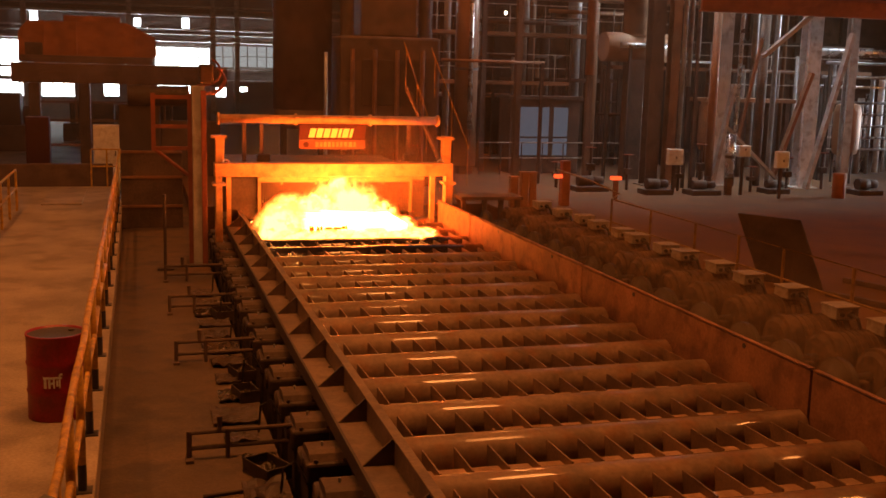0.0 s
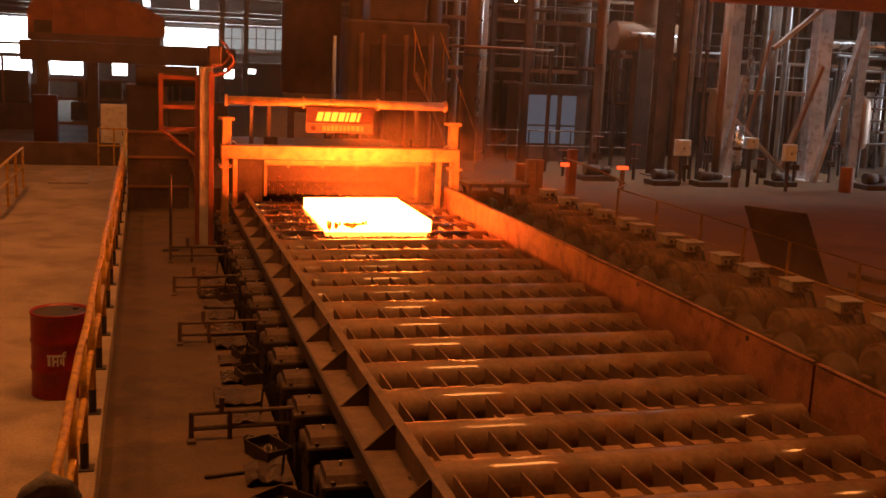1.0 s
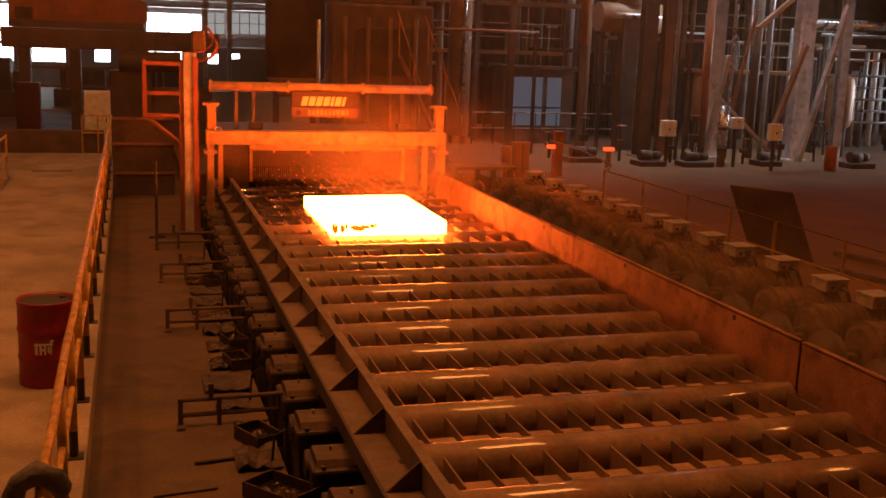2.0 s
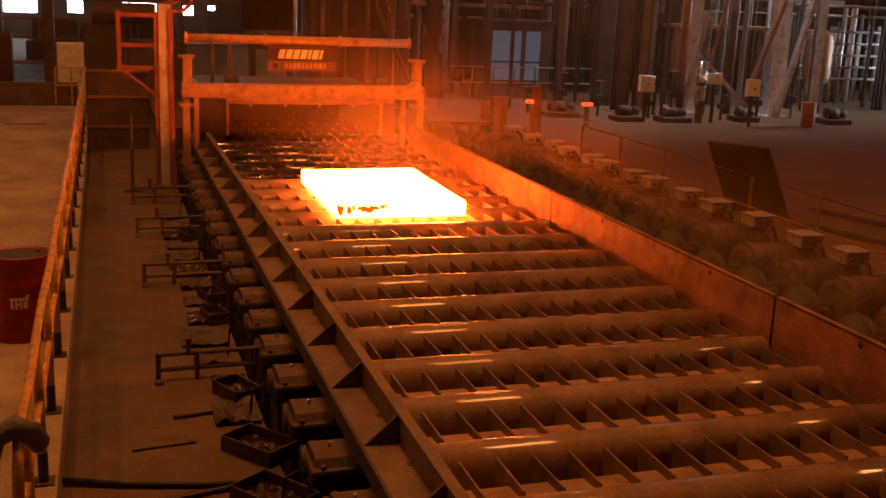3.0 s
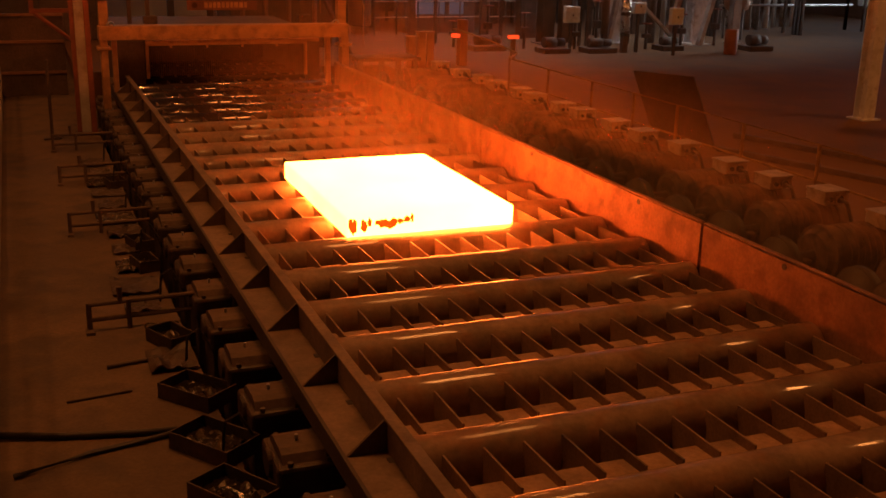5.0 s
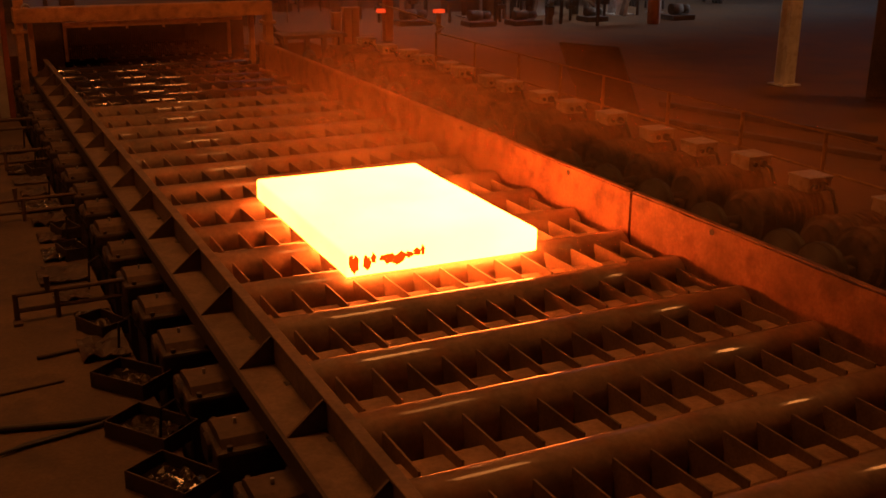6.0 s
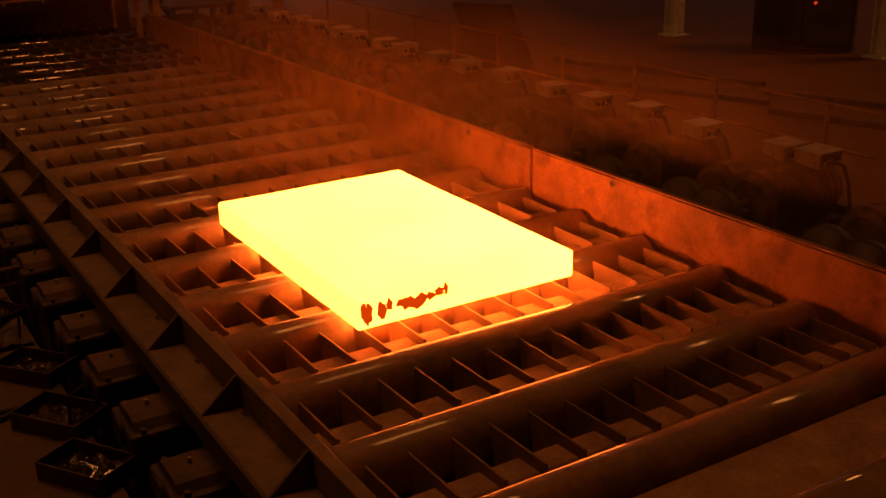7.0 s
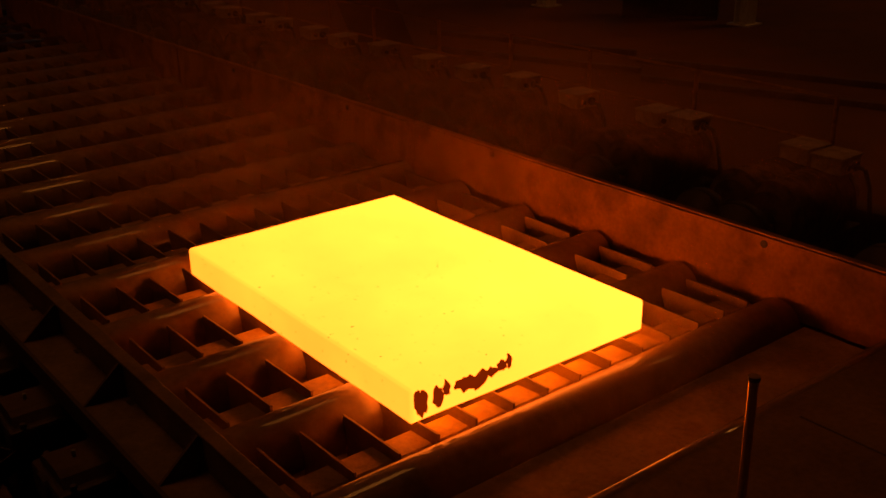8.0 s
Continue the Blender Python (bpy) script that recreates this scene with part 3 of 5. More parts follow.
    for j in range(4):
        part("tie_bolt", B(2.95 + 0.75 * j, 3.0 + 0.75 * j, 22.79, 22.82, 1.08, 1.2), HEADER, cur)
    bm = bmesh.new()
    for i in range(76):
        x = 2.54 + i * 0.0437
        for s in range(15):
            z = 1.13 - s * 0.043
            box_bm(bm, x - 0.013, x + 0.013, 22.85 - 0.005 * (s % 2), 22.865, z - 0.034, z)
    tagged(part("chain_mesh", bm, MESHSTEEL, cur), kind="stuff")
    hood = thing("descaler_box", "dark steel descaling box behind the curtain", "machine")
    part("roof", B(1.9, 6.2, 22.95, 27.5, 1.22, 1.34), MACHINE, hood)
    part("cheek", B(1.9, 2.44, 22.9, 27.5, -0.9, 1.22), MACHINE, hood)
    part("cheek", B(5.92, 6.2, 22.9, 27.5, -0.9, 1.22), MACHINE, hood)
    part("rear", B(1.9, 6.2, 27.5, 27.6, -0.9, 1.34), DARK, hood)
    col = thing("lamp_column", "tall steel column with a floodlight bracket at its top", "column")
    part("post", B(1.00, 1.24, 20.9, 21.15, -0.3, 3.2, 0.01), GREYSTEEL, col)
    part("edge_plate", B(1.17, 1.27, 20.86, 20.9, -0.3, 3.12, 0.004), REDFRAME, col)
    part("base_plate", B(0.9, 1.36, 20.75, 21.3, -0.3, -0.26, 0.005), DARK, col)
    bm = bmesh.new()
    for s in (0.0, 0.16):
        sweep_bm(bm, [(1.3 + 0.34 * math.cos(a) - s * 0.5, 20.95, 3.32 + 0.27 * math.sin(a) + s) for a in np.linspace(-1.9, 1.0, 10)], 0.022, 8)
    sweep_bm(bm, [(1.2, 20.95, 3.05), (1.5, 20.95, 3.12), (1.66, 20.95, 3.35)], 0.022, 8)
    part("lamp_cage", bm, REDFRAME, col)
    part("lamp_head", B(1.16, 1.42, 20.9, 21.15, 3.25, 3.62, 0.03), DARK, col)
    cage = thing("access_frame", "reddish steel access frame beside the column", "frame")
    for x in (0.28, 0.96):
        part("upright", B(x - 0.04, x + 0.04, 20.95, 21.03, 1.95 if x < 0.5 else -0.3, 3.05), REDFRAME, cage)
    for z in (2.0, 2.42, 2.98):
        part("rail", B(0.32, 0.92, 20.96, 21.02, z - 0.035, z + 0.035), REDFRAME, cage)
    part("brace", T((0.30, 20.99, 1.98), (0.96, 20.99, 1.45), 0.035, seg=8), REDFRAME, cage)


build_header()


# ---- west platform ----
def build_handrail():
    """Yellow pipe rail on the platform's edge: posts with black feet, two rails, its near end bent down."""
    r = thing("handrail", "chipped yellow pipe handrail along the platform edge", "railing")
    x = -0.52
    posts = [6.30, 7.60, 8.97, 10.42, 11.92, 13.36, 14.80, 16.25, 17.7, 19.15, 20.6, 22.05, 23.5, 24.95, 26.4, 27.85, 29.3, 30.75, 32.0]
    for y in posts:
        p = part("post", T((x, y, 0.24), (x, y, 1.1), 0.035, seg=12), YELLOW, r, smooth=True)
        part("foot", T((x, y, 0.01), (x, y, 0.24), 0.037, seg=12), BLACK, p, "black painted foot")
        part("foot_plate", B(x - 0.08, x + 0.08, y - 0.08, y + 0.08, 0, 0.012), BLACK, p)
    bend = [(x, 32.0, 1.12)] + [(x + 0.008 * math.sin(y * 2.1), y, 1.12) for y in np.linspace(30, 6.6, 24)] + [(x, 6.15, 1.12), (x, 5.85, 1.09), (x, 5.7, 0.98), (x, 5.66, 0.8)]
    part("top_rail", sweep_bm(bmesh.new(), bend, 0.032, 10), YELLOW, r, smooth=True)
    part("mid_rail", sweep_bm(bmesh.new(), [(x + 0.006 * math.sin(y * 1.7), y, 0.62) for y in np.linspace(32, 5.6, 26)], 0.028, 10), YELLOW, r, smooth=True)
    rag = thing("rag", "dark grey rag draped over the rail end", "cloth")
    bm = bmesh.new()
    sweep_bm(bm, [(-0.72, 5.9, 0.80), (-0.70, 5.88, 0.98), (-0.64, 5.86, 1.12), (-0.54, 5.86, 1.17), (-0.45, 5.88, 1.13), (-0.41, 5.9, 1.04)], 0.062, 10)
    for v in bm.verts:
        v.co += v.normal * 0.0 + Vector((noise.noise(v.co * 14), noise.noise(v.co * 13 + Vector((3, 0, 0))), noise.noise(v.co * 12))) * 0.025
    part("fold", bm, CLOTH, rag, smooth=True)
    side = thing("handrail", "yellow pipe handrail across the platform", "railing")
    for y in (22.6, 24.1, 25.6, 27.1):
        part("post", T((-2.86, y, 0), (-2.86, y, 1.0), 0.03, seg=10), YELLOW, side)
    for z in (0.55, 1.0):
        part("rail", T((-2.86, 22.6, z), (-2.86, 27.1, z), 0.028, seg=10), YELLOW, side)


def build_drum():
    d = thing("oil_drum", "red steel oil drum with white lettering on the platform", "drum", (-0.86, 11.12, 0))
    prof = [(0.27, 0.0), (0.29, 0.0), (0.29, 0.02)]
    for z in (0.29, 0.58):
        prof += [(0.285, z - 0.03), (0.298, z), (0.285, z + 0.03)]
    prof += [(0.285, 0.85), (0.295, 0.865), (0.295, 0.88), (0.278, 0.88), (0.276, 0.855)]
    part("shell", lathe_bm(bmesh.new(), prof, seg=40), DRUMRED, d, smooth=True)
    # black disc: the shade inside the open drum put into its colour
    part("lid", T((0, 0, 0.85), (0, 0, 0.858), 0.276, seg=36), BLACK, d, "black disc for the dark open top")
    part("bung", T((0.15, 0.1, 0.858), (0.15, 0.1, 0.875), 0.03, seg=12), DARK, d)
    # letter strokes as plain bars bent to the shell
    for i, (a0, a1, z0, z1) in enumerate(((-20, 16, 0.455, 0.475), (-19, -14, 0.36, 0.455), (-10, -6, 0.36, 0.455), (-6, -1, 0.40, 0.42), (-1, 2, 0.36, 0.455), (5, 9, 0.38, 0.44), (10, 13, 0.36, 0.50), (12, 17, 0.49, 0.51))):
        bm = bmesh.new()
        n = 4
        cols = []
        for s in range(n + 1):
            a = radians(-92 + a0 + (a1 - a0) * s / n)
            cols.append([bm.verts.new((rr * math.cos(a), rr * math.sin(a), z)) for z in (z0, z1) for rr in (0.283, 0.292)])
        for p, q in zip(cols, cols[1:]):
            bm.faces.new((p[1], q[1], q[3], p[3]))
            bm.faces.new((p[2], p[3], q[3], q[2]))
            bm.faces.new((p[0], q[0], q[1], p[1]))
        bm.faces.new((cols[0][0], cols[0][1], cols[0][3], cols[0][2]))
        bm.faces.new((cols[-1][0], cols[-1][2], cols[-1][3], cols[-1][1]))
        part("letter_bar", bm, WHITE, d, "worn white lettering")


def build_platform_far():
    w = thing("cabinet", "white steel control cabinet at the platform's end", "cabinet", (-0.92, 33.2, 0))
    part("body", B(-0.37, 0.37, -0.25, 0.25, 0.10, 1.76, 0.015), WHITE, w)
    part("door", B(-0.34, 0.34, -0.272, -0.25, 0.16, 1.70, 0.008), WHITE, w)
    part("handle", B(0.24, 0.27, -0.30, -0.272, 0.85, 1.0), DARK, w)
    part("plinth", B(-0.38, 0.38, -0.24, 0.24, 0, 0.10), DARK, w)
    w = thing("cabinet", "red steel cabinet on the platform", "cabinet", (-2.85, 33.4, 0))
    part("body", B(-0.33, 0.33, -0.3, 0.3, 0.1, 1.97, 0.015), SIGNRED, w)
    part("door", B(-0.30, 0.30, -0.32, -0.3, 0.2, 1.9, 0.008), SIGNRED, w)
    part("plinth", B(-0.34, 0.34, -0.28, 0.28, 0, 0.10), DARK, w)
    k = thing("low_wall", "low dark brick-coloured kerb wall at the platform's end", "wall")
    part("wall", B(-5.5, -0.74, 32.4, 32.6, 0, 0.66, 0.02), MACHINE, k)
    r = thing("handrail", "short yellow handrail before the cabinet", "railing")
    for x in (-1.34, -0.9, -0.56):
        part("post", T((x, 32.3, 0), (x, 32.3, 1.1), 0.025, seg=8), YELLOW, r)
    for z in (0.6, 1.1):
        part("rail", T((-1.34, 32.3, z), (-0.56, 32.3, z), 0.022, seg=8), YELLOW, r)
    h = thing("floor_hatch", "concrete floor hatch lid slightly proud of the platform", "hatch")
    part("lid", B(-2.4, -1.42, 28.1, 31.3, 0.0, 0.05, 0.015), CONCRETE, h)
    hood = thing("crane_hood", "large orange-brown hood on a dark girder", "machine")
    part("shell", prism_bm(bmesh.new(), [(-3.7, 3.6), (-3.7, 4.55), (-3.4, 4.9), (-0.3, 4.92), (0.62, 4.45), (0.66, 3.9), (0.35, 3.55)], "y", 37.4, 39.4), ORANGE, hood)
    part("cap", B(-2.3, -0.5, 37.8, 39.0, 4.92, 5.12, 0.03), ORANGE, hood)
    for x in (-2.9, -1.9, -0.9, 0.0):
        part("seam_rib", B(x - 0.03, x + 0.03, 37.34, 37.4, 3.62, 4.84, 0.005), ORANGE, hood)
    part("access_panel", B(-3.5, -2.95, 37.35, 37.4, 3.7, 4.2, 0.01), DARK, hood)
    # darker strip: the shade on the hood's lower half put into its colour
    part("shaded_strip", B(-3.7, 0.5, 37.3, 37.4, 3.56, 3.8, 0.01), MACHINE, hood)
    part("girder", B(-3.9, 2.95, 36.8, 38.2, 2.9, 3.55, 0.02), MACHINE, hood)
    for x in (-3.2, -1.66, 0.06, 1.9):
        part("support", B(x - 0.17, x + (0.6 if x == 0.06 else 0.17), 36.6, 37.2, 0.0, 2.9, 0.01), DARK, hood)
    for z in (0.9, 1.7, 2.3):
        part("cross_tie", B(-3.2, 1.9, 36.7, 36.78, z - 0.04, z + 0.04), MACHINE, hood)
    # added dark panel hides the daylit floor; its rails stand in for a machine
    pw = thing("screen_wall", "dark panel added to hide the daylit floor of the far walkway", "screen")
    part("sheet", B(-0.42, 1.0, 26.0, 26.06, -0.3, 1.55, 0.01), MACHINE, pw)
    for z in (0.2, 0.9, 1.5):
        part("rail", B(-0.42, 1.0, 25.95, 26.0, z, z + 0.06), PIPE, pw)
    m = thing("mill_stand", "dark machine block behind the portal", "machine")
    part("block", B(-0.6, 0.7, 35.2, 36.4, 0.0, 2.3, 0.05), DARK, m)
    part("motor", T((-0.3, 35.2, 2.6), (1.6, 35.2, 2.6), 0.32, seg=20), DARK, m)
    part("panel", B(0.7, 2.6, 35.4, 35.6, 0.0, 1.8, 0.02), MACHINE, m)


build_handrail()
build_drum()
build_platform_far()


# ---- walkway clutter ----
def build_walkway():
    for y in (10.3, 13.9, 16.8, 19.4):
        b = thing("pipe_bracket", "rusty low pipe frame across the walkway edge", "pipe frame", (0, y, 0), "low pipe frames")
        for z in (-0.02, -0.18):
            part("bar", T((0.42, 0, z), (1.45, 0.04, z), 0.024, seg=8), MACHINE, b)
        part("upright", T((0.42, 0, -0.30), (0.42, 0, 0.0), 0.026, seg=8), MACHINE, b)
        part("upright", T((0.80, 0, -0.30), (0.80, 0, 0.0), 0.024, seg=8), MACHINE, b)
        part("valve", T((0.72, 0, -0.02), (0.72, 0, 0.14), 0.022, 0.03, 8), MACHINE, b)
        part("end_foot", B(0.38, 0.46, -0.12, 0.05, -0.30, -0.27), MACHINE, b)
    rng = random.Random(11)
    for i in range(13):
        y = 9.3 + i * 0.74
        s = thing("plastic_wrapping", "crumpled wet translucent sheeting in the gutter", "rubbish", (1.10 + rng.uniform(-0.14, 0.10), y, -0.30), "gutter rubbish")
        bm = bmesh.new()
        bmesh.ops.create_grid(bm, x_segments=9, y_segments=9, size=0.5)
        sx, sy = rng.uniform(0.3, 0.5), rng.uniform(0.3, 0.55)
        o = Vector((rng.uniform(0, 50), rng.uniform(0, 50), 0))
        for v in bm.verts:
            q = Vector((v.co.x, v.co.y, 0))
            v.co = Vector((q.x * sx, q.y * sy, 0.02 + 0.09 * abs(noise.noise(q * 2.6 + o)) + 0.012 * abs(noise.noise(q * 7 + o))))
        ret = bmesh.ops.extrude_face_region(bm, geom=bm.faces[:])
        for v in ret["geom"]:
            if isinstance(v, bmesh.types.BMVert):
                v.co.z -= 0.015
        part("sheet", bm, PLASTIC if i % 3 == 1 else GRIMESTEEL, s)
    for x, y, w, turn in ((1.14, 6.62, 0.36, 33), (1.15, 7.45, 0.38, 36), (1.17, 8.42, 0.36, 38), (1.13, 9.75, 0.28, 25), (1.16, 12.2, 0.24, 12), (1.2, 13.05, 0.24, 15), (1.2, 16.4, 0.26, 10)):
        tray = thing("drip_tray", "open steel drip tray of oily water in the gutter", "tray", (x, y, -0.30), "drip trays", turn=turn)
        h, d = 0.14, w * 0.8
        part("bottom", B(-w / 2, w / 2, -d, d, 0.0, 0.012), GRIMESTEEL, tray)
        part("oily_water", B(-w / 2 + 0.014, w / 2 - 0.014, -d + 0.014, d - 0.014, 0.012, 0.05), WATER, tray, "dark oily water")
        for a, b in ((-d, -d + 0.012), (d - 0.012, d)):
            part("end_wall", B(-w / 2, w / 2, a, b, 0.012, h, 0.003), GRIMESTEEL, tray)
        for a, b in ((-w / 2, -w / 2 + 0.012), (w / 2 - 0.012, w / 2)):
            part("side_wall", B(a, b, -d + 0.013, d - 0.013, 0.012, h, 0.003), GRIMESTEEL, tray)
        bm = bmesh.new()
        bmesh.ops.create_grid(bm, x_segments=10, y_segments=10, size=0.5)
        for v in bm.verts:
            q = Vector((v.co.x, v.co.y, y))
            v.co = Vector((q.x * w * 0.8, q.y * d * 1.3, 0.03 + 0.1 * abs(noise.noise(q * 3.1)) + 0.03 * abs(noise.noise(q * 8))))
        part("sheeting", bm, PLASTIC, tray, "crumpled translucent sheeting")
    for pts, r, lab in (([(-0.42, 8.15, -0.26), (0.06, 8.0, -0.272), (0.6, 7.87, -0.272), (1.1, 7.8, -0.272)], 0.028, "thick dark rubber hose on the walkway"),
                        ([(-0.30, 7.45, -0.275), (0.25, 7.65, -0.275), (0.8, 7.76, -0.275), (1.2, 7.9, -0.275)], 0.022, "dark rubber hose on the walkway"),
                        ([(0.12, 8.66, -0.288), (0.4, 8.7, -0.288), (0.66, 8.73, -0.288)], 0.012, "thin steel rod on the walkway"),
                        ([(0.5, 9.3, -0.28), (0.8, 9.35, -0.28), (1.25, 9.42, -0.28)], 0.02, "steel rod on the walkway")):
        h = thing("hose" if r > 0.02 else "rod", lab, "hose" if r > 0.02 else "rod")
        part("length", sweep_bm(bmesh.new(), pts, r, 8), RUBBER if r > 0.02 else DARK, h, smooth=True)
    st = thing("stand_pipe", "thin dark standing pipe on the walkway", "pipe")
    part("pipe", T((0.45, 20.6, -0.3), (0.45, 20.6, 1.15), 0.03, seg=10), DARK, st)
    part("foot", B(0.3, 0.6, 20.45, 20.75, -0.3, -0.27), DARK, st)
    for i, y in enumerate(np.arange(7.2, 20, 1.84)):
        c = thing("grease_line", "thin greased cable drooping from a bearing block", "cable", (0, float(y), 0), "grease lines")
        part("cable", sweep_bm(bmesh.new(), [(1.40, 0, -0.1), (1.30, 0.03, 0.08), (1.2, 0.08, 0.0), (1.18, 0.1, -0.3)], 0.012, 6), RUBBER, c)


build_walkway()


def build_near_post():
    """A thin upright post; its place and motion at the end are keyed to fit the camera's view."""
    p = thing("gauge_rod", "thin metal post moved over the cover plate to fit the camera's view", "rod")
    part("shaft", T((0, 0, -1.68), (0, 0, 0), 0.013, seg=10), TINTEDMETAL, p)
    part("tip", T((0, 0, 0), (0, 0, 0.012), 0.016, seg=10), FRAME, p)
    return p


NEAR_POST = build_near_post()


# ---- east side ----
def build_east():
    r = thing("handrail", "thin yellow-brown handrail behind the motors", "railing")
    ys = [12.4, 14.1, 15.4, 16.85, 18.6, 20.4]
    for y in ys + [9.3, 10.8, 7.6, 5.8]:
        part("post", T((9.68, y, 0), (9.68, y, 1.0), 0.026, seg=8), RAILBROWN, r)
    part("rail", sweep_bm(bmesh.new(), [(9.68, 5.8, 1.0), (9.68, 20.2, 1.0), (9.72, 20.5, 1.0), (10.2, 21.1, 1.02), (10.6, 23.5, 1.05), (10.9, 26.5, 1.05)], 0.021, 8), RAILBROWN, r)
    part("rail", T((9.68, 5.8, 0.52), (9.68, 20.4, 0.52), 0.016, seg=8), RAILBROWN, r)
    p = thing("steel_plate", "dark steel plate standing on edge behind the rail", "plate")
    bm = bmesh.new()
    a, b, up = Vector((10.80, 16.40, 0)), Vector((11.42, 15.40, 0)), Vector((-0.36, 0.30, 1.20))
    nrm = (b - a).cross(up).normalized() * 0.02
    vs = [bm.verts.new(q + s * nrm) for s in (-1, 1) for q in (a, b, b + up, a + up)]
    for f in ((0, 1, 2, 3), (7, 6, 5, 4), (0, 4, 5, 1), (1, 5, 6, 2), (2, 6, 7, 3), (3, 7, 4, 0)):
        bm.faces.new([vs[i] for i in f])
    part("plate", bm, DARK, p)
    part("prop", T(b + up * 0.8, b + up * 0.8 + Vector((0.3, 0.55, -0.97)), 0.025, seg=8), DARK, p)
    for i, (x0, y0, x1, y1) in enumerate(((12.3, 16.0, 13.6, 12.0), (11.2, 15.0, 12.6, 11.0), (13.2, 11.6, 14.5, 7.6), (12.2, 10.6, 13.4, 6.8))):
        s = thing("steel_bar", "long dark steel section lying on the floor", "bar", (0, 0, 0), "steel sections on the floor")
        d = Vector((x1 - x0, y1 - y0, 0))
        part("bar", B(-d.length / 2, d.length / 2, -0.06, 0.06, 0, 0.09, 0.01), MACHINE, s)
        s.matrix_basis = pose((x0 + x1) / 2, (y0 + y1) / 2, 0, 0, 0, math.degrees(math.atan2(d.y, d.x)))
    # posts and benches near the portal
    b = thing("work_bench", "dark steel bench beside the portal", "bench")
    part("top", B(7.0, 8.5, 22.6, 23.4, 0.72, 0.80, 0.01), MACHINE, b)
    for x in (7.1, 7.6, 8.0, 8.4):
        part("leg", B(x - 0.05, x + 0.05, 22.7, 22.8, -0.9, 0.72), MACHINE, b)
    for x, y, h in ((8.9, 24.4, 1.05), (9.4, 25.0, 1.1), (10.0, 26.0, 1.0)):
        s = thing("bollard", "short brown steel post by the table's end", "post", (x, y, 0), "posts by the table's end")
        part("shaft", B(-0.1, 0.1, -0.1, 0.1, -1.0, h, 0.02), PIPE, s)
        part("cap", B(-0.12, 0.12, -0.12, 0.12, h, h + 0.04, 0.01), PIPE, s)
    s = thing("signal_post", "small brown signal post with a red lamp by the pipework", "signal", (13.37, 28.0, 0))
    part("shaft", B(-0.06, 0.06, -0.06, 0.06, 0, 0.6, 0.01), PIPE, s)
    part("lamp", B(-0.16, 0.16, -0.08, 0.06, 0.6, 0.7, 0.02), REDGLOW, s, "lit red lamp")
    s = thing("signal_post", "orange painted signal post with a red lamp", "signal", (11.35, 27.0, 0))
    part("shaft", B(-0.12, 0.12, -0.12, 0.12, 0, 1.25, 0.02), ORANGE, s)
    part("lamp", B(-0.36, -0.14, -0.2, -0.05, 0.78, 0.88, 0.02), REDGLOW, s, "lit red lamp")


build_east()


# ---- pipework and plant behind ----
def column(x, y, z0, z1, w, mat, label, cat="column", d=None):
    """An H-section column or box post with a base plate."""
    t = thing("steel_column", label, cat)
    d = d or w
    part("flange", B(x - w / 2, x + w / 2, y - d / 2, y - d / 2 + 0.03, z0, z1), mat, t)
    part("flange", B(x - w / 2, x + w / 2, y + d / 2 - 0.03, y + d / 2, z0, z1), mat, t)
    part("web", B(x - 0.02, x + 0.02, y - d / 2 + 0.03, y + d / 2 - 0.03, z0, z1), mat, t)
    if z0 <= 0.01:
        part("base_plate", B(x - w * 0.8, x + w * 0.8, y - d * 0.8, y + d * 0.8, 0, 0.03), mat, t)


def upright_pipe(x, y, z0, z1, r, mat, label, bands=()):
    t = thing("upright_pipe", label, "pipe")
    part("run", T((x, y, z0), (x, y, z1), r, seg=28), mat, t, smooth=True)
    for z in bands:
        part("band", T((x, y, z - 0.05), (x, y, z + 0.05), r * 1.06, seg=28), DARK, t)
    if z0 > 0.02:
        part("support", B(x - r * 0.6, x + r * 0.6, y - r * 0.6, y + r * 0.6, 0, z0), MACHINE, t)


def level_pipe(a, b, r, mat, label, posts=()):
    t = thing("level_pipe", label, "pipe")
    part("run", T(a, b, r, seg=20), mat, t, smooth=True)
    for f in posts:
        q = Vector(a).lerp(Vector(b), f)
        part("support", B(q.x - 0.05, q.x + 0.05, q.y - 0.05, q.y + 0.05, 0, q.z), DARK, t)


def brace(a, b, w, mat, label):
    t = thing("diagonal_brace", label, "brace")
    d = Vector(b) - Vector(a)
    ob = part("bar", B(-w / 2, w / 2, -w * 0.3, w * 0.3, 0, d.length, 0.006), mat, t)
    t.matrix_basis = Matrix.Translation(a) @ d.to_track_quat("Z", "Y").to_matrix().to_4x4()


